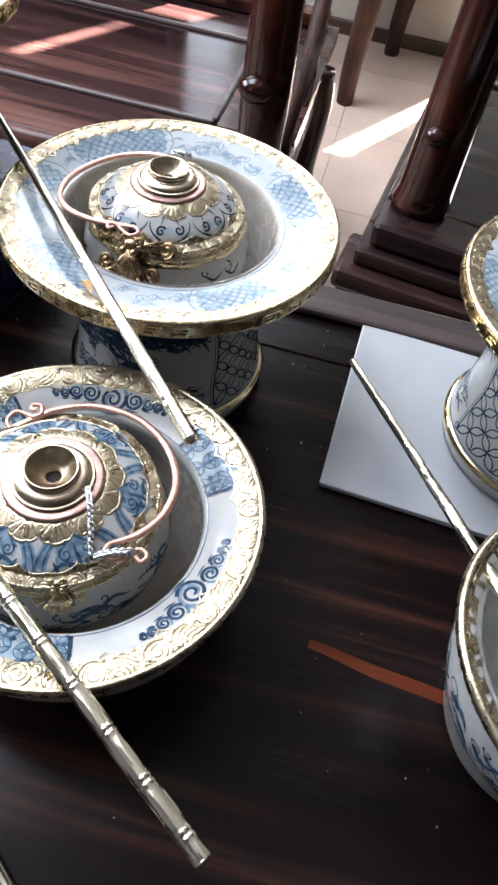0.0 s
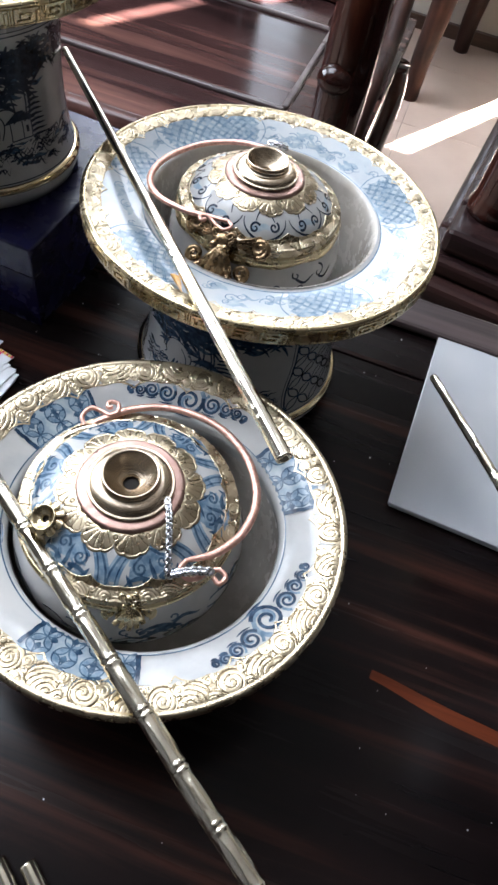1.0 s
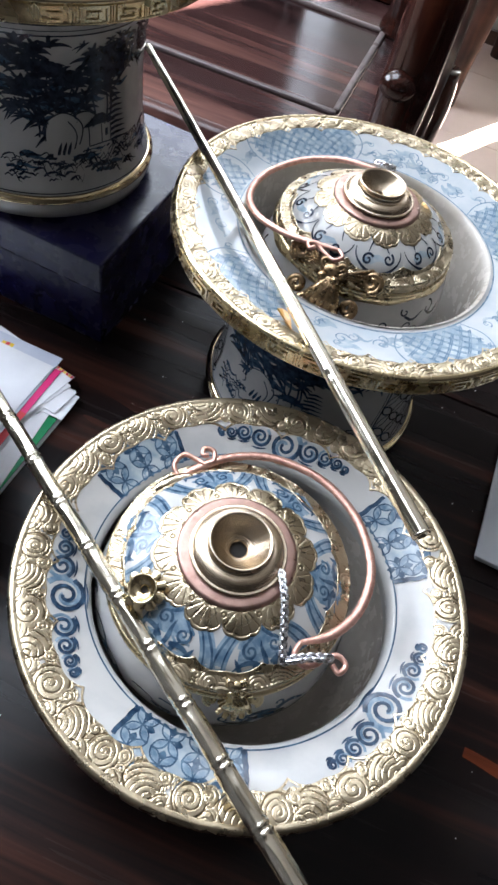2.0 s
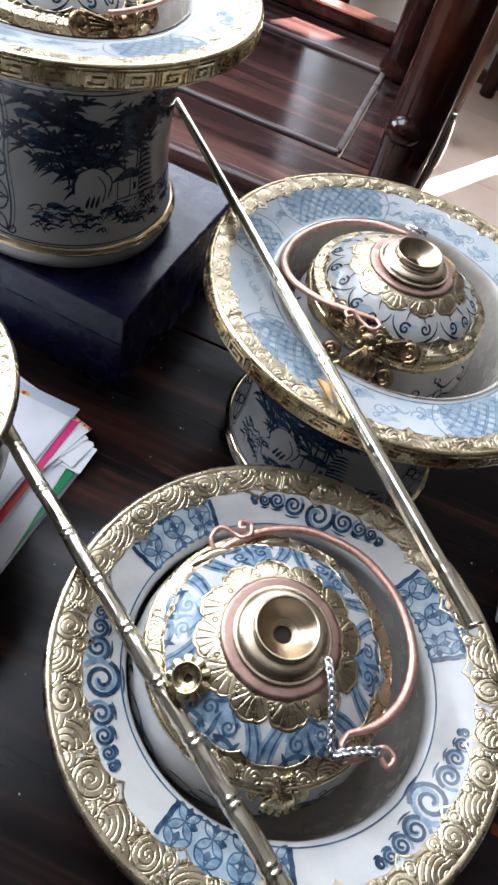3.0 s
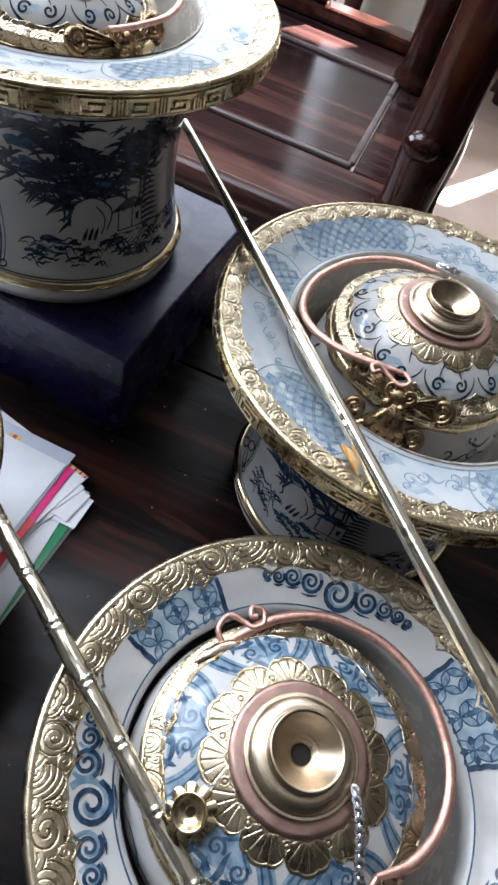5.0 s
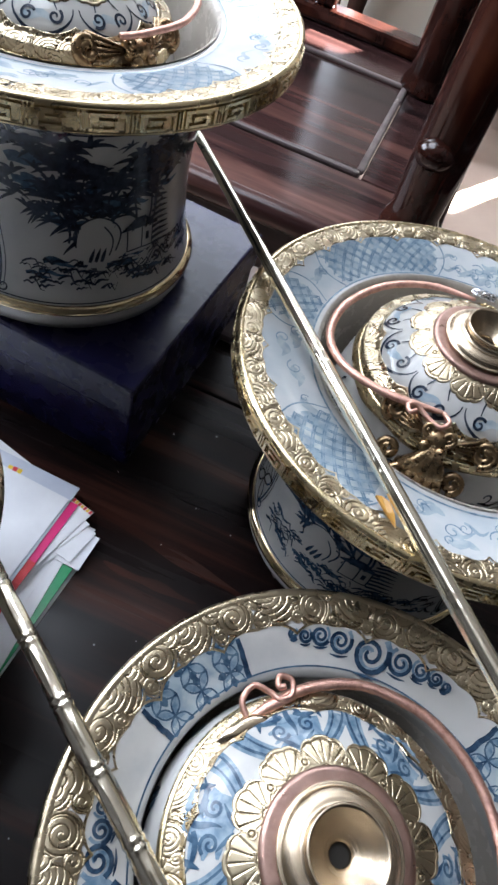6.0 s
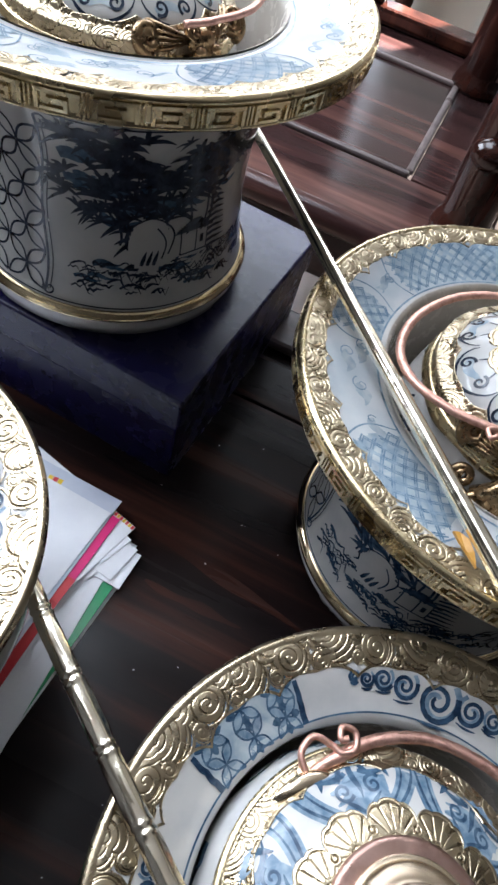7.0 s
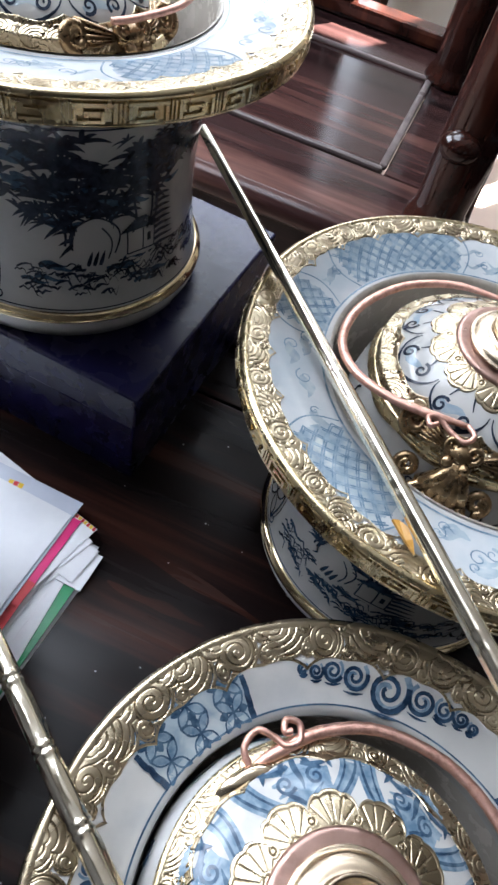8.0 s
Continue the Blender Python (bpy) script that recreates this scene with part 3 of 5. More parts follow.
rail = chair_part("seat_rail", 0.0, W, 0.0, 0.075, CZ - 0.03, CZ, 0.008, M_PLINTH, "stepped front rail of the seat")
chair_part("step", -0.012, W + 0.012, -0.014, 0.06, CZ - 0.052, CZ - 0.0305, 0.006, M_PLINTH, "", rail)
chair_part("step", -0.030, W + 0.03, -0.034, 0.06, CZ - 0.082, CZ - 0.0525, 0.008, M_PLINTH, "", rail)
chair_part("step", -0.022, W + 0.022, -0.020, 0.06, CZ - 0.125, CZ - 0.0825, 0.006, M_PLINTH, "", rail)
for s, x0, x1 in ((-1, 0.0, 0.075), (1, W - 0.075, W)):
    side = chair_part("side_rail", x0, x1, 0.0755, 0.55, CZ - 0.03, CZ, 0.006)
    chair_part("step", x0 - (0.012 if s < 0 else 0), x1 + (0.012 if s > 0 else 0), 0.0605, 0.55, CZ - 0.082, CZ - 0.0305, 0.006, M_PLINTH, "", side)
chair_part("back_rail", 0.0755, W - 0.0755, 0.49, 0.55, CZ - 0.03, CZ, 0.004)
chair_part("seat_panel", 0.079, W - 0.079, 0.079, 0.486, CZ - 0.02, CZ - 0.004, 0.001, M_SEAT, "dull rosewood seat panel")
for x in (0.03, W - 0.03):
    for y in (0.03, 0.5):
        chair_part("leg", x - 0.028, x + 0.028, y - 0.028, y + 0.028, 0.0, CZ - 0.126 if y < 0.2 else CZ - 0.083, 0.008)


def chair_post(x, y):
    prof = fine([(0.0, CZ), (0.036, CZ), (0.037, CZ + 0.008), (0.033, CZ + 0.02), (0.031, CZ + 0.10), (0.030, CZ + 0.25), (0.027, CZ + 0.36), (0.0, CZ + 0.36)], 0.008)
    return part("arm_post", moved(lathe(prof, 36), pose(x, y, 0)), M_POST, chair, "glossy round arm post")


cp = chair_post(0.042, 0.075)
part("boss", moved(ball(0.014, 1.0, 0.9, 0.8, 18), pose(0.034, 0.046, CZ + 0.10)), M_POST, cp, "small rounded boss")
chair_post(0.042, 0.50)
chair_part("arm_rail", 0.015, 0.07, 0.03, 0.54, CZ + 0.3605, CZ + 0.395, 0.012, M_POST)
chair_part("arm_panel", 0.03, 0.052, 0.12, 0.455, CZ + 0.001, CZ + 0.17, 0.004, M_PLINTH)

# ---------------------------------------------------------------- a chair farther off: its legs on the tiles
far_chair = thing("wooden_chair", pose(0.349, 2.02, FLOOR_Z, 0, 0, -12), "dark red wooden chair far behind on the tiled floor", "chair")
for x, y in ((0.0, 0.0), (0.085, 0.42), (-0.46, 0.0), (-0.46, 0.42)):
    pts = [(x, y, 0.0), (x - 0.002, y, 0.09), (x + 0.004, y, 0.2), (x + 0.010, y, 0.33), (x + 0.012, y, 0.42)]
    part("leg", tube(smooth_path(pts, 6), [0.024 + 0.012 * i / 24 for i in range(25)], 12), M_CARVED, far_chair)
part("seat", moved(slab(0.62, 0.5, 0.05, 0.01), pose(-0.19, 0.21, 0.42)), M_CARVED, far_chair)

# ---------------------------------------------------------------- vessels: shared pieces
def emboss(place, ref, depth, lobes, cusp, nth, nt, amp, pitch, seed, per=2, lift=0.0003, gaps=True):
    """A leaf of chased gilt with scrolls. place(theta, d) -> (point, normal), d metres in from the outer edge."""
    rng = np.random.RandomState(seed)
    th = np.arange(nth) * TAU / nth
    sway = th * lobes / TAU + 0.10 * np.sin(3 * th + seed)
    peak = lambda q, e: (1 - np.abs(2 * (q % 1.0) - 1)) ** e        # hollow arcs that meet in points
    din = depth + cusp * peak(sway, 3.2) + 0.30 * cusp * peak(sway + 0.5, 1.6)
    t = np.linspace(0, 1, nt)
    D = din[:, None] * t[None, :]
    X = (th * ref)[:, None] + 0 * D
    C = TAU * ref
    # two unlike scrolls in each lobe, with small ones in the corners between them
    where = np.interp(np.arange(lobes * per) / per + 0.0, np.append(sway, sway[0] + lobes) - sway[0], np.append(th, TAU)) * ref
    pitch_u = C / (lobes * per)
    big = 0.475 * min(pitch_u, depth * 1.05)
    rows = []
    for k, u in enumerate(where):
        u = u + (0.5 + rng.uniform(-0.1, 0.1)) * pitch_u
        rows.append((u, depth * rng.uniform(0.46, 0.62), big * rng.uniform(0.92, 1.12), 1 - k % 2))
        rows.append((u + 0.5 * pitch_u, depth * rng.uniform(0.20, 0.30), big * rng.uniform(0.40, 0.55), 0))
        rows.append((u + 0.45 * pitch_u, depth * rng.uniform(0.80, 0.92), big * rng.uniform(0.36, 0.55), 1))
    best = np.full(D.shape, 9.0)
    H = np.zeros(D.shape)
    for cx, cd, R, spun in rows:
        spin, ph, p = rng.choice((1, -1)), rng.uniform(0, TAU), pitch * rng.uniform(0.85, 1.15) * (1.35 if spun and R > 0.8 * big else 1.0)
        dx = ((X - cx + C / 2) % C - C / 2) * rng.uniform(0.85, 1.15)
        dy = D - cd
        q = np.hypot(dx, dy)
        if spun:                                                    # a spiral line cut into the leaf
            w = np.abs(((q / p - spin * np.arctan2(dy, dx) / TAU + ph / TAU) % 1.0) - 0.5)
        else:                                                       # folds of a cloud about a place on one side
            w = np.abs(((np.hypot(dx - spin * 0.55 * R, dy + 0.75 * R) / (1.25 * p) + ph / TAU) % 1.0) - 0.5)
        cut = np.clip((w - 0.04) / 0.08, 0, 1)
        s = 0.9 * cut + 0.45 * np.sqrt(np.clip(1 - (q / R) ** 2, 0, 1)) - 0.45
        s = s + 0.35 * np.exp(-(q / (0.16 * R)) ** 2)
        hit = q / R < best
        H = np.where(hit & (q < R), s, H)
        best = np.where(hit, q / R, best)
    flow = np.clip(np.abs(np.sin(X * 1500 + 1.8 * np.sin(D * 800 + X * 260))) / 0.35, 0, 1)
    H = np.where(best >= 1.0, np.where(best < 1.08, -0.5, 0.45 * flow - 0.1), H)
    edge = np.clip(1 - np.minimum(t, 1 - t) / 0.05, 0, 1)[None, :]
    H = H * (1 - edge) + 0.45 * edge
    H[:, 0] = H[:, -1] = -2.2
    pierced = (best > 1.24) & (t[None, :] > 0.30) & (t[None, :] < 0.93) if gaps else np.zeros(D.shape, bool)
    worn = (H < 0.16) & (t[None, :] > 0.03) & (t[None, :] < 0.97)      # groove shade and tarnish painted into the cut lines
    P, N = place(th[:, None] + 0 * D, D)
    V = (P + N * (lift + amp * H)[..., None]).reshape(-1, 3)
    i, j = np.meshgrid(np.arange(nth), np.arange(nt - 1), indexing="ij")
    b = (i + 1) % nth
    F = np.stack([i * nt + j, b * nt + j, b * nt + j + 1, i * nt + j + 1], -1)
    keep = ~(pierced[i, j] & pierced[i, j + 1] & pierced[b, j])
    low = worn[i, j].astype(int) + worn[i, j + 1] + worn[b, j] + worn[b, j + 1] >= 3
    return V.tolist(), F[keep].tolist(), low[keep]


def leaf_part(name, geo, parent, label):
    """A chased leaf: gold, with groove shade and tarnish painted into its cut lines."""
    V, F, low = geo
    ob = part(name, (V, F), M_GOLD, parent, label)
    ob.data.materials.append(M_GROOVE)
    if len(ob.data.polygons) == len(low):
        ob.data.polygons.foreach_set("material_index", low.astype(np.int32))
    return ob


def polar(r, z, th, out, up):
    """Places and directions on a turned surface, for whole arrays."""
    c, q = np.cos(th), np.sin(th)
    return np.stack([r * c, r * q, z + 0 * r], -1), np.stack([out * c, out * q, up + 0 * r], -1)


def on_profile(profile):
    """The profile as a function of radius: z, for its part that falls towards the middle."""
    rs = np.array([p[0] for p in profile][::-1])
    zs = np.array([p[1] for p in profile][::-1])
    return lambda r: float(np.interp(r, rs, zs))


def key_band(radius, z0, z1, keys, depth=0.0011):
    """Raised bars of a meander round a rim's side."""
    bars = [(0.0, 0.055, 0.0, 1.0), (0.075, 0.130, 0.0, 1.0), (0.17, 0.975, 0.80, 1.0), (0.885, 0.975, 0.0, 0.80), (0.17, 0.26, 0.0, 0.80), (0.26, 0.76, 0.0, 0.17), (0.67, 0.76, 0.17, 0.62), (0.37, 0.67, 0.46, 0.62), (0.37, 0.45, 0.30, 0.46)]
    V, F = [], []
    h = z1 - z0
    for k in range(keys):
        for a, b, c, d in bars:
            o = len(V)
            for r in (radius - 0.0004, radius + depth):
                g = 0.0 if r < radius else 0.010
                for u, z in ((a + g, c + g), (b - g, c + g), (b - g, d - g), (a + g, d - g)):
                    th = TAU * (k + u) / keys
                    V.append((r * math.cos(th), r * math.sin(th), z0 + z * h))
            F += [(o + 4, o + 5, o + 6, o + 7), (o, o + 1, o + 5, o + 4), (o + 1, o + 2, o + 6, o + 5), (o + 2, o + 3, o + 7, o + 6), (o + 3, o, o + 4, o + 7)]
    return V, F


def petals(u, v, r, w):
    """Four-petalled lattice cell: arcs that meet at the corners of a square."""
    out = []
    for k in range(4):
        a = math.pi / 4 + k * math.pi / 2
        tip = (u + r * math.cos(a), v + r * math.sin(a))
        out.append(line2((u, v), tip, w, 6, 0.22))
        out.append(line2((u, v), tip, w, 6, -0.22))
    return out


def knob(root, m, r=0.0075):
    """A small brass flower with a hollow, pierced middle."""
    prof = fine([(0.0013, 0.0006), (0.0014, 0.0026), (0.0030, 0.0031), (0.0044, 0.0044), (0.0051, 0.0050), (0.0055, 0.0045), (0.0049, 0.0030), (0.0050, 0.002), (0.0052, -0.003)], 0.0006)
    k = r / 0.0075
    cup = part("knob", moved(lathe([(a * k, b * k) for a, b in prof], 28), m), M_GILT, root, "small gilt flower-shaped knob with a hole")

    def leaf(u, v):
        th = TAU * u
        lobe = math.sqrt(max(0.0, 1 - (2 * ((u * 9) % 1.0) - 1) ** 2))
        rr = (0.0044 + v * (0.0014 + 0.0020 * lobe)) * k
        return (rr * math.cos(th), rr * math.sin(th), (0.0024 - 0.0012 * v + 0.0007 * lobe) * k)
    part("petal_collar", moved(grid(leaf, 216, 6), m), M_GILT, cup)
    part("hole", moved(lathe([(0.0, 0.0014 * k), (0.0013 * k, 0.0014 * k)], 12), m), M_HOLE, cup)


def fan(origin, side, out, ribs, length, spread, rad):
    """A ribbed cast wing: one closed sheet whose ribs spread from one place."""
    o, s, d = Vector(origin), Vector(side).normalized(), Vector(out).normalized()
    up = s.cross(d)
    nu, nl = ribs * 8, 12

    def skin(u, v):
        top = u < 0.5
        w = 2 * u if top else 2 - 2 * u                            # across the fan and back underneath
        a = spread * (w - 0.5)
        ridge = abs(math.sin(math.pi * ribs * w)) ** 0.7
        ln = length * v * (1 - 0.25 * abs(w - 0.35)) * (0.93 + 0.07 * ridge)
        way = s * math.cos(a) + up * math.sin(a)
        h = 0.0022 * math.sin(math.pi * v) - 0.0012 * v + (rad * ridge * (1 - 0.3 * v) if top else -rad * 0.7)
        return tuple(o + way * ln + d * h)
    return grid(skin, 2 * nu, nl)


def spiral_wire(at, a, b, r, turns, start=0.0, spin=1, n=30):
    """Places of a flat wire curl in the plane of the directions a and b, from outside in."""
    a, b = Vector(a).normalized(), Vector(b).normalized()
    return [Vector(at) + (a * math.cos(start + spin * turns * TAU * i / n) + b * math.sin(start + spin * turns * TAU * i / n)) * r * (1 - 0.72 * i / n) for i in range(n + 1)]


def wire_chain(points, link=0.0030, rad=0.00062):
    """Round links, turned in turn, along a path."""
    P = smooth_path(points, 30)
    out, run, k = [], 0.0, 0
    for p, q in zip(P, P[1:]):
        run += (q - p).length
        if run >= link * 0.46:
            run = 0.0
            t = (q - p).normalized()
            s = t.cross(Vector((0.3, 0.2, 1))).normalized()
            n = s.cross(t)
            side = (s + n if k % 2 else s - n).normalized()
            out.append(tube([p + t * (math.cos(TAU * i / 12) * link * 0.62) + side * (math.sin(TAU * i / 12) * link * 0.42) for i in range(12)], rad, 5, closed=True))
            k += 1
    return join(*out)


# ---------------------------------------------------------------- the pots that stand in the bowls
DOME = [(0.0475, 0.0035), (0.0445, 0.0075), (0.040, 0.0105), (0.034, 0.0135), (0.028, 0.0158), (0.0225, 0.0172)]


def make_pot(m, depth, style, label, dome=1.0, size=1.0):
    root = thing("tobacco_pot", m @ Matrix.Scale(size, 4), label, "pot", "water pipe pots")
    dz = on_profile([(r, z * dome) for r, z in fine(DOME, 0.001)])
    body = fine([(0.0, -depth), (0.028, -depth), (0.031, -depth + 0.003), (0.030, -depth + 0.008), (0.041, -depth + 0.018), (0.0545, -0.042), (0.0580, -0.026), (0.0555, -0.012), (0.0518, -0.0035), (0.0508, 0.0), (0.0500, 0.0018 * dome)], 0.003)
    part("body", lathe(body + [(r, z * dome) for r, z in fine(DOME, 0.0015)], 120), M_WHITE, root, "white glazed pot body painted with blue brushwork")

    # gilt band round the shoulder
    fall = fine(DOME, 0.001)[::-1]

    def shoulder(th, d):
        k = np.clip((d - 0.004) / 0.011, 0, None)
        low = d < 0.004
        r = np.where(low, 0.0516, 0.0515 - 0.0105 * k)
        lid = np.interp(np.minimum(r, 0.0475), [a for a, _ in fall], [b for _, b in fall])
        z = np.where(low, -0.0005 + d, np.maximum(0.0035 + 0.0032 * k, lid + 0.0002)) * dome
        return polar(r, z, th, np.where(low, 1.0, 0.45), np.where(low, 0.25, 0.9))
    band = leaf_part("shoulder_band", emboss(shoulder, 0.05, 0.0098, 9, 0.0030, 1700, 44, 0.00056 if style else 0.00038, 0.0012, 5 + style, 3, 0.0003, False), root, "embossed gilt band with scrolls")
    if style:
        def strip(u, v):
            th = TAU * u
            sag = 0.0008 * math.sin(5 * th) + 0.0005 * math.sin(13 * th + 1)
            r = 0.0528 + 0.0016 * math.sin(math.pi * v) + 0.0004 * math.sin(9 * th)
            return (r * math.cos(th), r * math.sin(th), -0.0080 + sag * (1 - v) + 0.0068 * v)
        part("plain_strip", grid(strip, 160, 9), M_GILT, band, "plain hammered gilt strip")
    part("bead", lathe(fine([(0.0512, -0.0035), (0.0532, -0.003), (0.0536, -0.0016), (0.0528, -0.0004), (0.0510, -0.0002)], 0.0006), 96), M_GILT, band)

    # painted dome
    R0 = 0.036

    def on_dome(u, v):
        th, r = u / R0, R0 + v
        return (r * math.cos(th), r * math.sin(th), dz(r))
    rng = random.Random(40 + style)
    C = TAU * R0
    wash, lines = [], []
    n = 6 if style == 0 else 9
    for k in range(n):
        c = C * (k + rng.uniform(-0.05, 0.05)) / n
        hw = C / n * 0.48
        if style == 0:                                             # leaf scrolls between pairs of flaring lines
            for s in (-1, 1):
                for off, w in ((0.0, 0.0010), (0.16, 0.0007)):
                    lines.append([(c + s * hw * (0.42 + 0.52 * math.sin(math.pi * 0.5 * i / 12) - off), -0.006 + 0.0155 * (i / 12) ** 1.3, w * (0.6 + 0.4 * math.sin(math.pi * i / 12))) for i in range(13)])
                wash.append([(c + s * hw * (0.36 + 0.50 * math.sin(math.pi * 0.5 * i / 12)), -0.006 + 0.0155 * (i / 12) ** 1.3, 0.0056) for i in range(13)])
                lines.append(curl(c + s * hw * 0.26, 0.0026 + rng.uniform(-0.0008, 0.0008), 0.0030, 1.4, rng.uniform(0, 6), 0.0011, s, 18))
                lines.append(taper([(c + s * hw * (0.10 + 0.085 * i), 0.0078 - 0.0009 * i + 0.0002 * i * i) for i in range(7)], 0.0017))
                lines.append(taper([(c + s * hw * (0.06 + 0.06 * i), -0.0040 + 0.0010 * i) for i in range(6)], 0.0015))
            lines.append(taper([(c + 0.0004 * math.sin(i), 0.0095 - 0.0016 * i) for i in range(7)], 0.0018))
            for j in range(5):
                wash.append(taper([(c + hw * (-0.5 + 0.12 * i), -0.0025 + 0.0034 * j + 0.0008 * math.sin(i + j + k)) for i in range(9)], 0.0056 if (j + k) % 3 else 0.0036))
            for j in range(4):                                     # short feathered strokes closing the panel's edge
                x = c + hw * (-0.45 + 0.3 * j)
                lines.append(taper([(x + 0.0005 * i * (1 if j > 1 else -1), 0.0098 - 0.0011 * i) for i in range(5)], 0.0016))
        else:                                                      # sparse bold strokes on white
            for s, off in ((-1, 0.0), (1, 0.0)):
                lines.append(taper([(c + s * hw * (0.10 + 0.05 * i) + 0.0003 * math.sin(i), -0.010 + 0.0017 * i) for i in range(8)], 0.0010, 0.4))
                lines.append(curl(c + s * hw * 0.42, 0.0050 + rng.uniform(-0.0012, 0.0012), 0.0029, 1.25, rng.uniform(0, 6), 0.0012, s, 18))
            lines.append([(c + hw * math.cos(math.pi * i / 14), 0.0010 + 0.0090 * math.sin(math.pi * i / 14), 0.0004 + 0.0006 * math.sin(math.pi * i / 14)) for i in range(15)])
            wash.append(taper([(c + hw * (-0.6 + 0.15 * i), 0.0050 + 0.0010 * math.sin(i + k)) for i in range(8)], 0.0034))
    dome_part = part("painted_dome", ribbons(on_dome, lines, -0.00024), M_BLUE if style == 0 else M_INK, root, "blue painted lotus panels")
    part("wash", ribbons(on_dome, wash, -0.00014), M_TINT if style else M_LIGHT, dome_part)
    bz = on_profile(sorted([(z, r) for r, z in body if r > 0.035 and z > -depth + 0.012], reverse=True))

    def on_belly(u, v):
        r = bz(v)
        return (r * math.cos(u / 0.052), r * math.sin(u / 0.052), v)
    dabs, soft = [], []
    for q in range(30 if style == 0 else 0):                       # soft hills of wash low on the belly
        u, v = TAU * 0.052 * q / 30, -0.027 + 0.007 * math.sin(q * 1.9)
        soft.append(taper([(u + 0.0026 * i, v + 0.0016 * math.sin(0.8 * i + q)) for i in range(8)], rng.uniform(0.006, 0.011)))
    for q in range(46):
        u, v = rng.uniform(0, TAU * 0.052), rng.uniform(-0.042, -0.016)
        dabs.append(taper([(u + 0.0022 * i, v + 0.002 * math.sin(0.9 * i + q)) for i in range(7)], rng.uniform(0.001, 0.0035) if style == 0 else 0.0017))
        dabs.append(curl(u, v + 0.004, rng.uniform(0.002, 0.005), 0.9, rng.uniform(0, 6), 0.0011, rng.choice((1, -1)), 12))
    part("outer_brushwork", ribbons(on_belly, dabs, 0.00025), M_BLUE if style == 0 else M_INK, root, "blue brushwork on the pot's belly")
    if soft:
        part("wash", ribbons(on_belly, soft, 0.00014), M_BLUE, root, "soft blue wash low on the belly")

    # chased petal ring, copper collar and brass cup
    lobes = 12

    nth, nv = 1680, 40
    th, v = np.meshgrid(np.arange(nth) * TAU / nth, np.linspace(0, 1, nv), indexing="ij")
    x = (th * lobes / TAU) % 1.0 - 0.5                              # across one petal
    round_out = np.clip(1 - (2 * np.abs(x)) ** 2.4, 0, 1) ** 0.5
    nick = 0.0009 * (1 - np.abs(np.sin(2.5 * math.pi * (x + 0.2)))) ** 1.5 * round_out
    r = 0.0240 + v * (0.0052 + 0.0062 * round_out - nick)
    px, py = x * TAU * r / lobes, r - 0.0252                        # a shell of ribs that spread from the petal's foot
    fan_a, fan_r = np.arctan2(px, py + 0.0022), np.hypot(px, py + 0.0022)
    groove = np.clip(np.abs(((fan_a / 0.36 + 0.5) % 1.0) - 0.5) / 0.16, 0, 1)
    in_fan = (fan_r > 0.0036) & (v < 0.84) & (np.abs(fan_a) < 1.15)
    H = np.where(in_fan, 0.9 * groove - 0.25, 0.35)
    for sx in (-0.5, 0.5):                                          # small rounds where two petals meet
        q = np.hypot((x - sx) * TAU * r / lobes, r - 0.0272)
        H = np.where(q < 0.0017, np.where(np.abs(q - 0.0009) < 0.0003, -0.2, 0.8), H)
    H = np.where(fan_r < 0.0022, 1.0, np.where(fan_r < 0.0028, -0.2, H))
    H = np.where((v > 0.84) & (v < 0.885), -0.25, np.where(v >= 0.885, 0.75, H))
    H = np.where(v < 0.05, 0.5, H)
    H[:, -1] = -3.0
    slope = fine(DOME, 0.001)[::-1]
    z = np.interp(r, [a for a, _ in slope], [b * dome for _, b in slope])
    P = np.stack([r * np.cos(th), r * np.sin(th), z + 0.00034 + 0.00026 * H], -1).reshape(-1, 3)
    gi, gj = np.meshgrid(np.arange(nth), np.arange(nv - 1), indexing="ij")
    gb = (gi + 1) % nth
    low = ((H[gi, gj] < 0).astype(int) + (H[gi, gj + 1] < 0) + (H[gb, gj] < 0) + (H[gb, gj + 1] < 0) >= 3) & (gj < nv - 2)
    quads = np.stack([gi * nv + gj, gb * nv + gj, gb * nv + gj + 1, gi * nv + gj + 1], -1)
    leaf_part("petal_ring", (P.tolist(), quads.reshape(-1, 4).tolist(), low.reshape(-1)), root, "chased pale gold petal ring")
    top = dz(0.0225)
    part("collar", lathe(fine([(0.0165, top + 0.0018), (0.0240, top + 0.0014), (0.0250, top + 0.0006), (0.0250, top - 0.001)], 0.001), 90), M_COLLAR, root, "dull copper collar")
    cup = part("cup", lathe([(r, top + z) for r, z in fine([(0.0160, 0.0015), (0.0196, 0.0018), (0.0203, 0.0025), (0.0202, 0.0033), (0.0196, 0.0036), (0.0190, 0.0033), (0.0183, 0.0044), (0.0170, 0.0056), (0.0152, 0.0064), (0.0136, 0.0066), (0.0129, 0.0074), (0.0126, 0.0086), (0.0130, 0.0100), (0.0132, 0.0106), (0.0126, 0.0110), (0.0119, 0.0103), (0.0088, 0.0066), (0.0060, 0.0040), (0.0042, 0.0028), (0.0035, 0.0022), (0.0031, -0.001)], 0.0005)], 96), M_CUP, root, "turned brass funnel cup with fine tool marks")
    part("bore", lathe([(0.0, top + 0.0006), (0.0034, top + 0.0006)], 16), M_HOLE, cup)
    return root, top


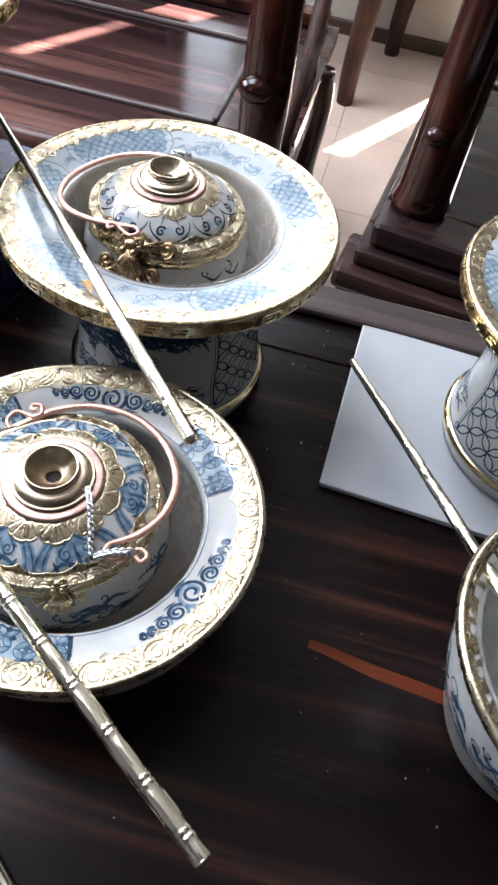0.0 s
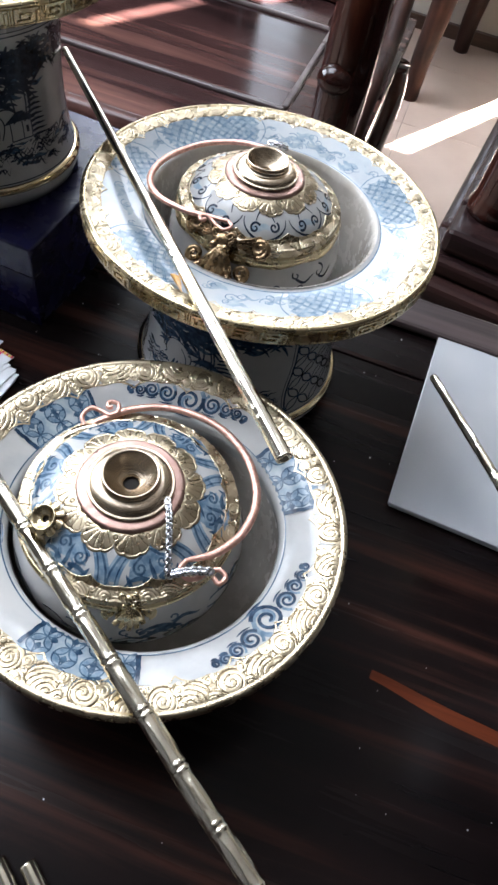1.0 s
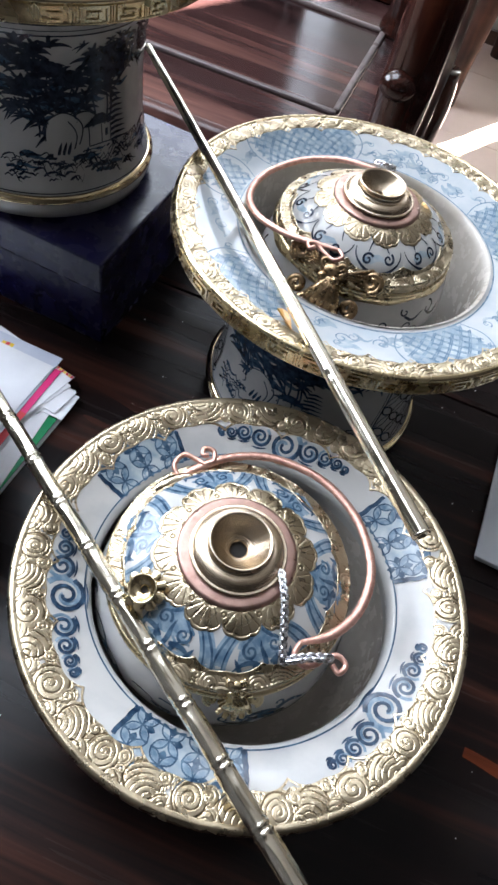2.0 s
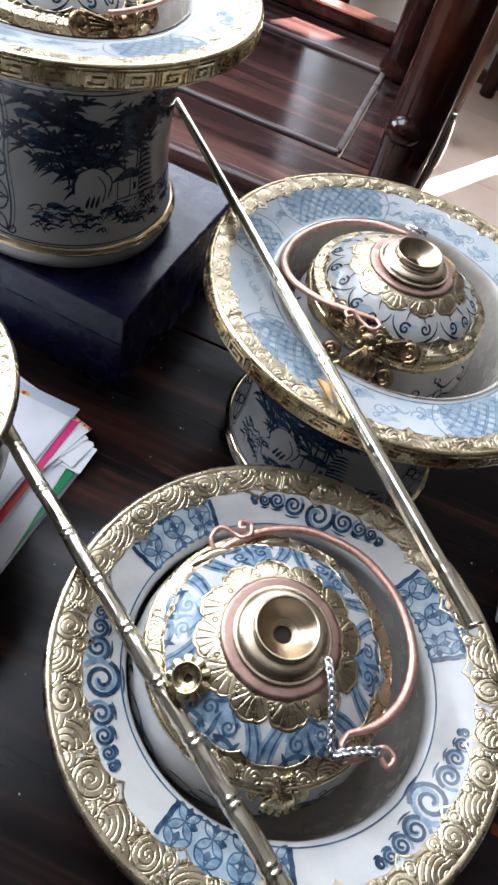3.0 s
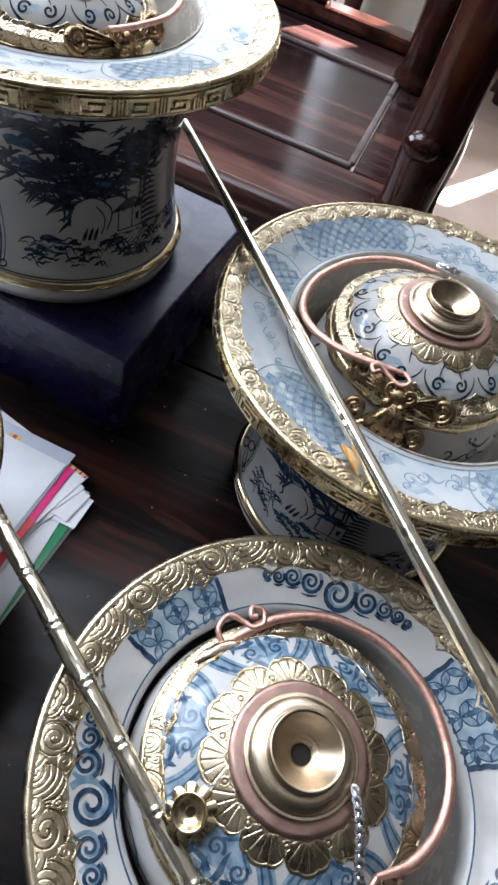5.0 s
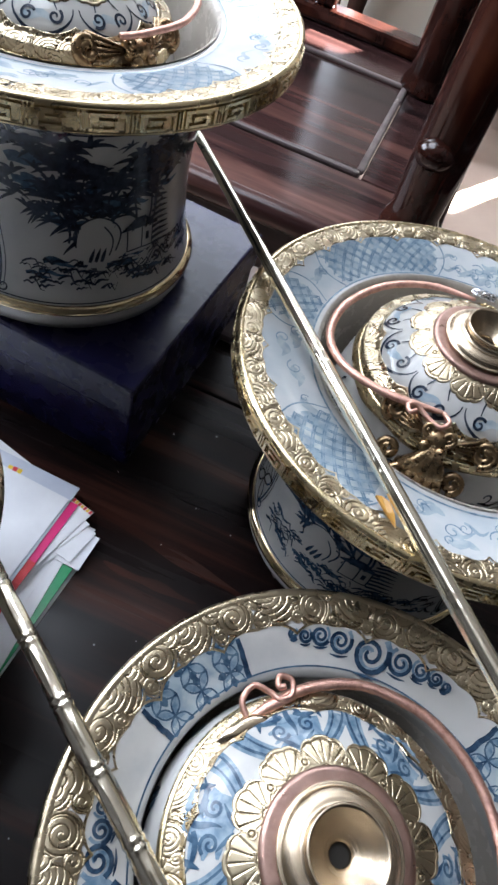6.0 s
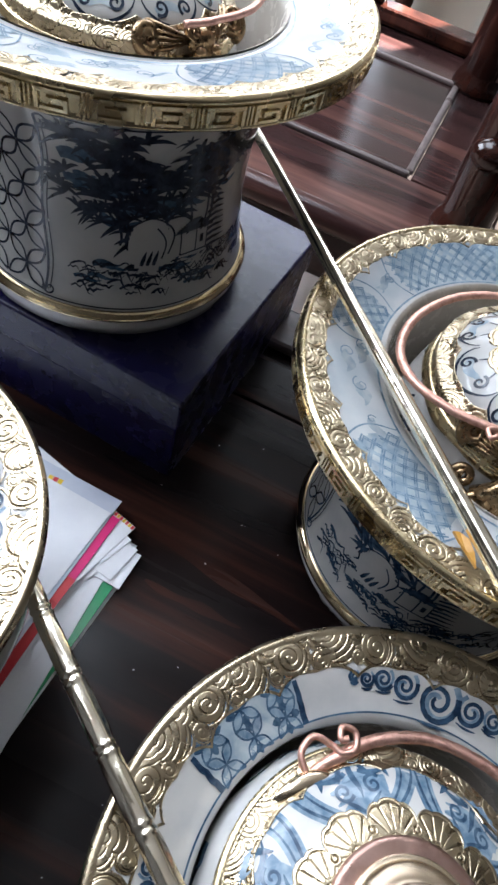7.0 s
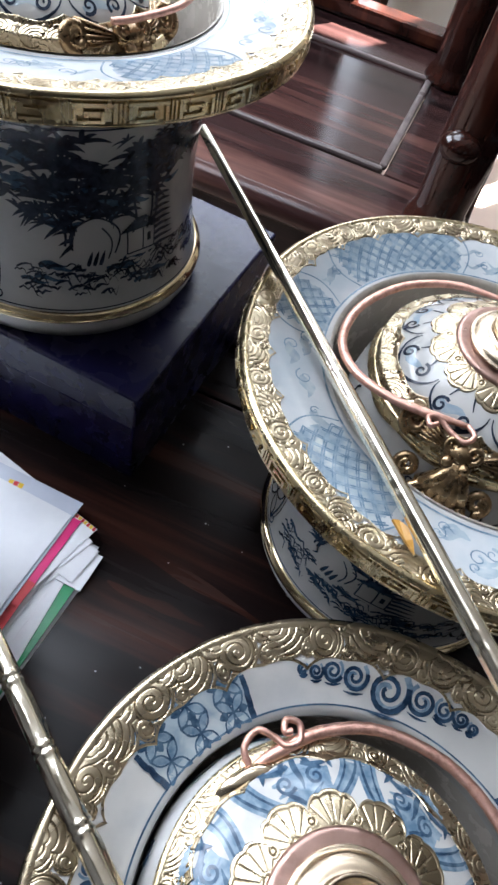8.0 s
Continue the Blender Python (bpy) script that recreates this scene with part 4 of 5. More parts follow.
# ---------------------------------------------------------------- low bowls with an embossed gilt rim
BOWL = [(0.0, 0.004), (0.040, 0.004), (0.042, 0.0), (0.046, 0.0005), (0.047, 0.008), (0.062, 0.014), (0.080, 0.034), (0.0910, 0.056), (0.0945, 0.072), (0.0950, 0.083), (0.0968, 0.0905), (0.0982, 0.0930), (0.0968, 0.0952),
        (0.0920, 0.0948), (0.0840, 0.0925), (0.0760, 0.0890), (0.0705, 0.0866), (0.0688, 0.0862), (0.0672, 0.0846), (0.0668, 0.080), (0.0690, 0.066), (0.0670, 0.046), (0.0560, 0.024), (0.038, 0.0148), (0.0, 0.0138)]
BLOCKS = [(126, 157), (15.5, 46), (243, 280)]


def make_bowl(m, scale, label, detail=1.0, turn=0.0, blocks=BLOCKS):
    root = thing("pipe_bowl", m, label, "bowl", "water pipe bowls")
    k = scale
    full = fine(BOWL, 0.0035)
    part("body", lathe([(r * k, z) for r, z in full], 144), M_WHITE, root, "white glazed bowl with blue painted rim")
    part("lining", lathe([(r * k * 0.9985, z + 0.0005) for r, z in fine(BOWL[19:], 0.0035)], 110), M_INNER, root, "glazed inside, its warm shade put into the colour")
    up = on_profile(fine(BOWL[12:18], 0.0005))

    flat = fine(BOWL[12:18], 0.0005)[::-1]

    def top(th, d):
        r = 0.0976 - d
        z = np.interp(r, [a for a, _ in flat], [b for _, b in flat])
        return polar(r * k, z, th, -0.12, 1.0)
    leaf_part("gilt_rim", emboss(top, 0.090, 0.0122, 18, 0.0052, int(3000 * detail), int(64 * detail), 0.00031, 0.0018, 3, 2), root, "embossed gilt rim with scrolls and scalloped edge")
    edge = fine([(0.0958, 0.0905), (0.0980, 0.0908), (0.0993, 0.0930), (0.0986, 0.0956), (0.0968, 0.0962), (0.0955, 0.0956)], 0.0008)
    part("edge_bead", lathe([(r * k, z) for r, z in edge], 160), M_GOLD, root, "plain gilt edge bead")
    R0 = 0.076

    def on_rim(u, v):
        th, r = u / R0 + turn, R0 + v
        return (r * k * math.cos(th), r * k * math.sin(th), up(r))
    rng = random.Random(11)
    lattice, lattice_wash, petal_wash, diamond, bars, scroll, scroll_wash = [], [], [], [], [], [], []
    for a, b in blocks:
        ua, ub = radians(a) * R0, radians(b) * R0
        for j in range(5):
            v = -0.0050 + 0.0030 * j
            lattice_wash.append([(ua + (ub - ua) * i / 16, v, 0.0031) for i in range(17)])
        for u in (ua, ub):
            bars.append([(u + rng.uniform(-0.0003, 0.0003), -0.0068 + 0.0016 * i, 0.0026 - 0.0001 * i) for i in range(10)])
        cell = 0.0118
        nu = max(2, round((ub - ua) / cell))
        for i in range(nu):
            for j in range(2):
                cu, cv, cr = ua + (ub - ua) * (i + 0.5) / nu, -0.0022 + j * 0.0098, 0.0074
                lattice += petals(cu, cv, cr, 0.00062)
                for q in range(4):
                    a4 = (q + 0.5) * math.pi / 2
                    petal_wash.append([(cu + cr * f / 8 * math.cos(a4), cv + cr * f / 8 * math.sin(a4), 0.0002 + 0.0022 * math.sin(math.pi * f / 8) ** 1.2) for f in range(9)])
                    a4 += math.pi / 4
                    if rng.random() < 0.55:
                        diamond.append([(cu + cr * (0.30 + 0.08 * f) * math.cos(a4), cv + cr * (0.30 + 0.08 * f) * math.sin(a4), 0.0003 + 0.0024 * math.sin(math.pi * f / 6)) for f in range(7)])

    mids = [(blocks[i][1] + (blocks[j][0] + (360 if blocks[j][0] < blocks[i][1] else 0))) / 2 for i, j in ((1, 0), (0, 2), (2, 1))]
    for c in mids:
        for q, (off, r) in enumerate(((0, 0.0078), (-0.0126, 0.0050), (0.0128, 0.0048), (-0.0206, 0.0036), (0.0208, 0.0037), (-0.0266, 0.0027), (0.0270, 0.0027), (-0.0312, 0.0020), (0.0316, 0.0020))):
            u = radians(c) * R0 + off
            v = 0.0014 + rng.uniform(-0.0005, 0.0005) + 0.62 * (0.0078 - r)
            scroll.append(curl(u, v, r, 1.7, rng.uniform(0, 1.5) + 2.6, 0.0008 + r * 0.17, 1 if off >= 0 else -1))
            scroll_wash.append(curl(u, v, r * 1.08, 0.98, 2.2, r * 0.30, 1 if off >= 0 else -1, 16))
            scroll.append([(u + (i - 4) * r * 0.2, v - r * 1.05 - 0.0006 * math.cos((i - 4) * 0.4), 0.0003 + 0.0006 * math.sin(math.pi * i / 8)) for i in range(9)])
    ring = [[(TAU * R0 * i / 160, v, w) for i in range(161)] for v, w in ((-0.0066, 0.0007),)]
    lat = part("painted_lattice", ribbons(on_rim, lattice + ring, -0.00026), M_BLUE, root, "blue petal lattice painted on the rim")
    part("wash", ribbons(on_rim, lattice_wash, -0.00014), M_TINT, lat)
    part("wash", ribbons(on_rim, petal_wash, -0.00018), M_LIGHT, lat)
    part("wash", ribbons(on_rim, diamond, -0.00022), M_BLUE, lat)
    part("bar", ribbons(on_rim, bars, -0.00034), M_COBALT, lat)
    sc = part("painted_scroll", ribbons(on_rim, scroll, -0.00026), M_COBALT, root, "cobalt blue cloud scrolls painted on the rim")
    part("wash", ribbons(on_rim, scroll_wash, -0.00014), M_LIGHT, sc)
    # brushwork on the outside
    out = on_profile([(z, r) for r, z in fine(BOWL[4:11], 0.001)][::-1])

    def outside(u, v):
        th, z = u / 0.085 + turn, min(max(v, 0.009), 0.088)
        r = out(z) * k
        return (r * math.cos(th), r * math.sin(th), z)
    wide = []
    for q in range(26):
        u, v = rng.uniform(0, TAU * 0.085), rng.uniform(0.03, 0.075)
        wide += [curl(u, v, rng.uniform(0.004, 0.009), 1.1, rng.uniform(0, 6), 0.0016, rng.choice((1, -1)), 20)]
        wide += [taper([(u + i * 0.003, v - 0.012 + 0.003 * math.sin(i + q)) for i in range(8)], 0.0022)]
    part("outer_brushwork", ribbons(outside, wide, 0.0002), M_COBALT, root, "blue brushwork on the outside")
    return root


# ---------------------------------------------------------------- tall dishes: a wide plate on a waisted body
DISH_TOP = [(0.1078, 0.1415), (0.1070, 0.1426), (0.0975, 0.1412), (0.0880, 0.1392), (0.0780, 0.1372), (0.0735, 0.1366), (0.0715, 0.1372)]
DISH = [(0.0, 0.004), (0.068, 0.004), (0.069, 0.0), (0.0728, 0.001), (0.0748, 0.0075), (0.0748, 0.0122), (0.0722, 0.017), (0.0695, 0.030), (0.0675, 0.050), (0.0672, 0.072), (0.0688, 0.094), (0.0720, 0.110), (0.0768, 0.119), (0.0900, 0.1265), (0.1030, 0.1310), (0.1070, 0.1328), (0.1080, 0.137)] + DISH_TOP + \
       [(0.0698, 0.1362), (0.0690, 0.132), (0.0672, 0.115), (0.0640, 0.080), (0.0620, 0.050), (0.050, 0.036), (0.0, 0.034)]
LATTICES = [(100, 146), (8, 38), (286, 316), (214, 244), (160, 178)]


def landscape(rng, width, height):
    """A hut below trees by a rock, with grass: strokes in a panel of that size."""
    ink, wash = [], []
    W, H = width, height

    def frond(u, v, size, n=7, lean=0.0):
        for k in range(n):
            a = lean + math.pi * (0.08 + 0.84 * k / (n - 1)) + rng.uniform(-0.15, 0.15)
            L = size * rng.uniform(0.7, 1.15)
            ink.append(taper([(u + L * t / 6 * math.cos(a), v + L * t / 6 * math.sin(a) - 0.45 * L * (t / 6) ** 2) for t in range(7)], size * 0.19))
    for k in range(9):                                             # palms
        u, v = W * rng.uniform(0.18, 0.72), H * rng.uniform(0.62, 0.86)
        ink.append(taper([(u + 0.002 * math.sin(i * 0.7) + (W * 0.4 - u) * 0.25 * (1 - i / 9), H * 0.36 + (v - H * 0.36) * i / 9) for i in range(10)], 0.0013, 0.6))
        for _ in range(3):
            frond(u + rng.uniform(-0.004, 0.004), v + rng.uniform(-0.004, 0.004), 0.0125)
    for k in range(36):                                             # soft shade behind the leaves
        u = W * rng.uniform(0.03, 0.78)
        v = H * (0.95 - rng.random() * (0.30 + 0.22 * math.exp(-((u / W - 0.25) / 0.25) ** 2)))
        wash.append(taper([(u + i * 0.0022, v + 0.0010 * math.sin(i + k)) for i in range(7)], rng.uniform(0.003, 0.0065)))
    for k in range(105):                                            # foliage dabs
        u = W * rng.uniform(0.02, 0.97)
        v = H * (0.96 - rng.random() * (0.24 + 0.34 * math.exp(-((u / W - 0.3) / 0.25) ** 2)))
        frond(u, v, rng.uniform(0.006, 0.0145), 5, rng.uniform(-0.9, 0.9))
    for k in range(24):
        u, v = W * rng.uniform(0.04, 0.5), H * rng.uniform(0.52, 0.8)
        wash.append(taper([(u + i * 0.0016, v + 0.0012 * math.sin(i + k)) for i in range(6)], 0.0022))
    clear, outline = [], []
    ru, rv = W * 0.36, H * 0.36                                    # rock, left white
    for j in range(-6, 7):
        w = 0.0105 * math.sqrt(1 - (j / 6.8) ** 2)
        clear.append(line2((ru - w, rv + 0.0022 * j), (ru + w, rv + 0.0022 * j), 0.0024, 4))
    outline.append([(ru + 0.0115 * math.cos(a) * (1 + 0.12 * math.sin(3 * a)), rv + 0.0145 * math.sin(a), 0.0009) for a in [0.1 * i - 0.4 for i in range(38)]])
    outline.append(line2((ru + 0.003, rv + 0.009), (ru + 0.006, rv - 0.008), 0.0008, 8, 0.2))
    outline += [taper([(ru - 0.004 + 0.0030 * k + 0.0004 * i, rv - 0.011 + 0.0013 * i) for i in range(7)], 0.0020) for k in range(3)]
    hu, hv = W * 0.55, H * 0.36                                    # hut
    for j in range(6):
        clear.append(line2((hu - 0.0085, hv - 0.0085 + 0.0021 * j), (hu + 0.0085, hv - 0.0085 + 0.0021 * j), 0.0024, 4))
    for p, q in (((-0.008, 0.004), (-0.008, -0.008)), ((0.008, 0.004), (0.008, -0.008)), ((-0.008, -0.008), (0.008, -0.008)), ((0.001, 0.004), (0.001, -0.008))):
        outline.append(line2((hu + p[0], hv + p[1]), (hu + q[0], hv + q[1]), 0.0008, 5, 0.02))
    outline.append(line2((hu + 0.0048, hv - 0.004), (hu + 0.0048, hv + 0.0005), 0.0022, 4))
    for k in range(8):                                             # its roof
        outline.append(line2((hu - 0.0120 + k * 0.0012, hv + 0.0040 + k * 0.0009), (hu + 0.0120 - k * 0.0013, hv + 0.0040 + k * 0.0009), 0.0009, 6, 0.03))
    for k in range(9):                                             # fir beside the hut
        ink.append(taper([(hu + 0.013 + (i - 3) * 0.0009 * (1.5 + 0.25 * (9 - k)), hv - 0.008 + 0.0034 * k - 0.0004 * abs(i - 3)) for i in range(7)], 0.0019))
    for k in range(120):                                            # grass and shade under the rock
        u, v = W * rng.uniform(0.05, 0.92), H * rng.uniform(0.05, 0.24)
        L = rng.uniform(0.005, 0.012)
        ink.append(taper([(u + L * i / 5, v + L * 0.35 * i / 5 * rng.choice((1, 1, -0.6)) + 0.001 * math.sin(i)) for i in range(6)], rng.uniform(0.0007, 0.0018)))
    for k in range(16):
        u, v = W * rng.uniform(0.05, 0.9), H * rng.uniform(0.06, 0.26)
        wash.append(taper([(u + i * 0.0022, v + 0.001 * math.sin(i)) for i in range(7)], 0.0024))
    ink.append([(W * (0.45 + 0.4 * i / 20), H * (0.18 + 0.05 * math.sin(i * 0.8)), 0.0008) for i in range(21)])
    return ink, wash, clear, outline


def make_dish(m, label, detail=1.0, turn=0.0, scene_turn=0.0, seed=1, lattices=LATTICES, ink_mat=None):
    root = thing("pipe_dish", m, label, "dish", "water pipe dishes")
    full = fine(DISH, 0.004)
    ink_mat = ink_mat or M_INK
    part("body", lathe(full, 150), M_WHITE, root, "white glazed waisted body with a wide plate rim")
    inner = [(r * 0.9985, z + 0.0006) for r, z in fine(DISH[23:], 0.004)]
    part("lining", lathe(inner, 96), M_INNER, root, "glazed inside, its warm shade put into the colour")
    up = on_profile(fine(DISH_TOP, 0.0006))

    flat = fine(DISH_TOP, 0.0006)[::-1]

    def top(th, d):
        r = 0.1082 - d
        z = np.interp(np.minimum(r, 0.107), [a for a, _ in flat], [b for _, b in flat])
        return polar(r, z, th, -0.12, 1.0)
    leaf_part("gilt_rim", emboss(top, 0.102, 0.0100, 27, 0.0044, int(3200 * detail), int(52 * detail), 0.00046, 0.0016, seed, 2), root, "embossed gilt rim with scrolls and cusped edge")
    band = fine([(0.1066, 0.1326), (0.1088, 0.1324), (0.1094, 0.1331), (0.1090, 0.1338), (0.1087, 0.1342), (0.1087, 0.1408), (0.1091, 0.1413), (0.1094, 0.1422), (0.1086, 0.1433), (0.1070, 0.1438), (0.1058, 0.1430)], 0.0005)
    side = part("side_band", lathe(band, 180), M_GILT, root, "gilt meander band round the plate's side")
    part("meander", key_band(0.1087, 0.1342, 0.1409, 38), M_GILT, side, "", False)
    ring = fine([(0.0736, 0.0118), (0.0757, 0.0120), (0.0760, 0.0130), (0.0752, 0.0145), (0.0738, 0.0160), (0.0722, 0.0166)], 0.0005)
    part("foot_ring", lathe(ring, 120), M_LUSTRE, root, "thin bright gilt ring above the foot")
    # painted plate
    R0 = 0.086

    def on_rim(u, v):
        th, r = u / R0 + turn, R0 + v
        return (r * math.cos(th), r * math.sin(th), up(r))
    rng = random.Random(seed)
    hatch, wash, fineline, rings = [], [], [], []
    tint = []
    for a, b in lattices:
        ua, ub = radians(a) * R0, radians(b) * R0
        for j in range(8):
            v = -0.0105 + 0.0029 * j
            cut = 0.003 * abs(j - 3.5) / 3.5
            tint.append([(ua + cut + (ub - ua - 2 * cut) * i / 20, v, 0.0030) for i in range(21)])
        step = 0.0052
        for sgn in (1, -1):
            u = ua - 0.022
            while u < ub + 0.022:
                pts = [(u + sgn * (0.0105 + v), v) for v in [-0.0108 + 0.0216 * i / 12 for i in range(13)]]
                for off in (0.0, 0.0013):
                    s = [(p + off, v, 0.0007) for p, v in pts if ua < p < ub]
                    if len(s) > 2:
                        hatch.append(s)
                u += step * 1.25
        for u, s in ((ua, -1), (ub, 1)):
            fineline.append([(u + s * 0.004 * math.sin(math.pi * i / 12), -0.0115 + 0.023 * i / 12, 0.0007) for i in range(13)])
    for q in range(80):                                            # drawn clouds and birds in the white panels
        th = rng.uniform(0, 360)
        if any(a - 3 < th < b + 3 for a, b in lattices):
            continue
        u, v = radians(th) * R0, rng.uniform(-0.007, 0.006)
        fineline.append(curl(u, v, rng.uniform(0.0022, 0.0042), 1.2, rng.uniform(0, 6), 0.00055, rng.choice((1, -1)), 18))
        tint.append(taper([(u + 0.0012 * i, v + 0.0020 * math.sin(0.6 * i + q) - 0.001) for i in range(10)], 0.0019))
        if q % 3 == 0:
            fineline.append(taper([(u + 0.0009 * i, v + 0.0009 * math.sin(0.9 * i + q)) for i in range(7)], 0.0009))
        if q % 2 == 0:
            tint.append(taper([(u + 0.0016 * i, v + 0.0012 * math.sin(i)) for i in range(8)], 0.0042))
    rings.append([(TAU * R0 * i / 220, -0.0122, 0.0009) for i in range(221)])
    def ground(u, v):
        x, y, z = on_rim(TAU * R0 * u, -0.0118 + 0.0236 * v)
        return (x, y, z + 0.0001)
    base = part("pale_wash", grid(ground, 200, 9), M_PALE, root, "pale blue ground wash on the plate")
    part("wash", ribbons(on_rim, tint, -0.00018), M_TINT, base)
    drawn = part("painted_lattice", ribbons(on_rim, hatch + rings, -0.00028), M_LIGHT, root, "blue crossed lattice painted on the plate")
    part("fine_drawing", ribbons(on_rim, fineline, -0.00028), M_LIGHT, drawn)
    # painted body
    out = on_profile([(z, r) for r, z in fine(DISH[6:13], 0.001)][::-1])

    def on_body(u, v):
        r = out(min(max(v, 0.017), 0.119))
        th = u / 0.070 + scene_turn
        return (r * math.cos(th), r * math.sin(th), v)
    C = TAU * 0.070
    ink, shade, net, clear, outline = [], [], [], [], []
    n = 2
    pw, gap = C / n * 0.61, C / n * 0.39
    for k in range(n):
        u0 = C * k / n
        a, b, white, edge = landscape(rng, pw - 0.008, 0.088)
        ink += [[(u0 + 0.004 + u, 0.021 + v, w) for u, v, w in s] for s in a]
        shade += [[(u0 + 0.004 + u, 0.021 + v, w) for u, v, w in s] for s in b]
        clear += [[(u0 + 0.004 + u, 0.021 + v, w) for u, v, w in s] for s in white]
        outline += [[(u0 + 0.004 + u, 0.021 + v, w) for u, v, w in s] for s in edge]
        for e, s in ((u0, 1), (u0 + pw, -1)):
            net += [[(e + s * 0.0012 * math.sin(3 * math.pi * i / 20), 0.020 + 0.088 * i / 20, w) for i in range(21)] for w in (0.0013,)]
            net += [[(e + s * (0.0024 + 0.0012 * math.sin(3 * math.pi * i / 20)), 0.022 + 0.084 * i / 20, 0.0006) for i in range(21)]]
            net.append(curl(e + s * 0.002, 0.106, 0.0034, 1.2, 0, 0.001, s, 16))
            net.append(curl(e + s * 0.002, 0.022, 0.0034, 1.2, 3, 0.001, s, 16))
        cell = 0.0205
        nu, nv = max(2, round(gap / cell)), 4
        for i in range(nu):
            for j in range(nv):
                net += petals(u0 + pw + gap * (i + 0.5) / nu, 0.0305 + j * cell, cell * 0.707, 0.0011)
    for v, w in ((0.0178, 0.0007), (0.1105, 0.0009), (0.1135, 0.0006), (0.1172, 0.0009)):
        net.append([(C * i / 180, v, w) for i in range(181)])
    pic = part("painted_landscape", ribbons(on_body, ink, 0.00026), ink_mat, root, "dark blue landscape with trees and a hut")
    part("wash", ribbons(on_body, shade, 0.00014), M_BLUE, pic)
    part("wash", ribbons(on_body, clear, 0.00036), M_WHITE, pic)
    part("fine_drawing", ribbons(on_body, outline, 0.00046), ink_mat, pic)
    part("painted_net", ribbons(on_body, net, 0.0002), ink_mat, root, "dark blue petal net and borders")
    return root

# ---------------------------------------------------------------- vessels on the table
bowl_front = make_bowl(pose(0.010, 0.2246, 0.0) @ Matrix.Diagonal((1.006, 0.979, 1, 1)), 1.0, "blue and white porcelain bowl with embossed gilt rim on table")
dish_back = make_dish(pose(0.034, 0.4215, 0.0), "blue and white porcelain dish with gilt meander rim on the table", 1.0, 0.0, radians(196), 4, LATTICES, M_COBALT)
BOX_TOP = 0.074
dish_on_box = make_dish(pose(-0.189, 0.507, BOX_TOP), "blue and white porcelain dish with landscape, on the navy box", 1.0, radians(20), radians(264), 7)
dish_side = make_dish(pose(0.329, 0.3775, 0.0065), "blue and white porcelain dish with gilt rim on the booklet", 0.8, radians(60), radians(80), 9, LATTICES, M_COBALT)
bowl_left = make_bowl(pose(-0.2235, 0.2775, 0.0085) @ Matrix.Diagonal((1, 1, 1.16, 1)), 0.92, "porcelain bowl with embossed gilt rim on the paper pile", 0.8, radians(50))


def make_jar(m, label):
    """A round-bellied jar whose gilt rim turns inwards."""
    root = thing("pipe_jar", m, label, "jar")
    prof = [(0.0, 0.004), (0.046, 0.004), (0.048, 0.0), (0.053, 0.001), (0.055, 0.010), (0.0605, 0.028), (0.0685, 0.048), (0.0735, 0.066), (0.0775, 0.088), (0.0815, 0.1070), (0.0810, 0.1085), (0.0720, 0.1030), (0.0690, 0.0990), (0.0720, 0.085), (0.0710, 0.065), (0.056, 0.026), (0.0, 0.016)]
    part("body", lathe(fine(prof, 0.0035), 130), M_WHITE, root, "white glazed belly with blue brushwork")
    lip_z = fine(prof[10:13], 0.0006)[::-1]
    leaf_part("gilt_rim", emboss(lambda th, d: polar(0.0808 - d, np.interp(0.0808 - d, [a for a, _ in lip_z], [b for _, b in lip_z]), th, -0.4, 1.0), 0.076, 0.0058, 13, 0.002, 1500, 28, 0.00024, 0.0014, 8, 2), root, "embossed gilt rim")
    part("edge_bead", lathe(fine([(0.0822, 0.1035), (0.0850, 0.1050), (0.0856, 0.1085), (0.0838, 0.1108), (0.0812, 0.1105), (0.0800, 0.1085)], 0.0008), 150), M_GOLD, root, "smooth gilt edge bead")
    out = on_profile([(z, r) for r, z in fine(prof[4:9], 0.001)][::-1])
    rng = random.Random(21)

    def belly(u, v):
        r = out(min(max(v, 0.011), 0.1))
        return (r * math.cos(u / 0.088), r * math.sin(u / 0.088), v)
    ink, wide = [], []
    for q in range(70):
        u, v = TAU * 0.088 * q / 70, rng.uniform(0.035, 0.09)
        ink.append(curl(u, v, rng.uniform(0.004, 0.009), 1.1, rng.uniform(0, 6), 0.0011, rng.choice((1, -1)), 22))
        ink.append(taper([(u + i * 0.002, v - 0.012 + 0.003 * math.sin(i + q)) for i in range(9)], 0.0018))
        wide.append(taper([(u + i * 0.0024, v - 0.004 + 0.004 * math.sin(0.7 * i + q)) for i in range(8)], 0.0055))
    def inside(u, v):
        r = np.interp(v, [0.060, 0.075, 0.085, 0.099], [0.0698, 0.0718, 0.0718, 0.0690])
        return (float(r) * math.cos(u / 0.070), float(r) * math.sin(u / 0.070), v)
    leaves = []
    for q in range(44):
        u, v = TAU * 0.070 * q / 44, rng.uniform(0.068, 0.090)
        leaves.append(curl(u, v, rng.uniform(0.003, 0.007), 1.1, rng.uniform(0, 6), 0.0012, rng.choice((1, -1)), 18))
        leaves.append(taper([(u + i * 0.0018, v - 0.008 + 0.003 * math.sin(i + q)) for i in range(9)], 0.0024))
    part("outer_brushwork", ribbons(inside, leaves, -0.0003), M_COBALT, root, "blue scrolls painted inside the rim")
    art = part("outer_brushwork", ribbons(belly, ink, 0.0003), M_COBALT, root, "blue scrolls and leaves on the belly")
    part("wash", ribbons(belly, wide, 0.00016), M_BLUE, art)
    return root


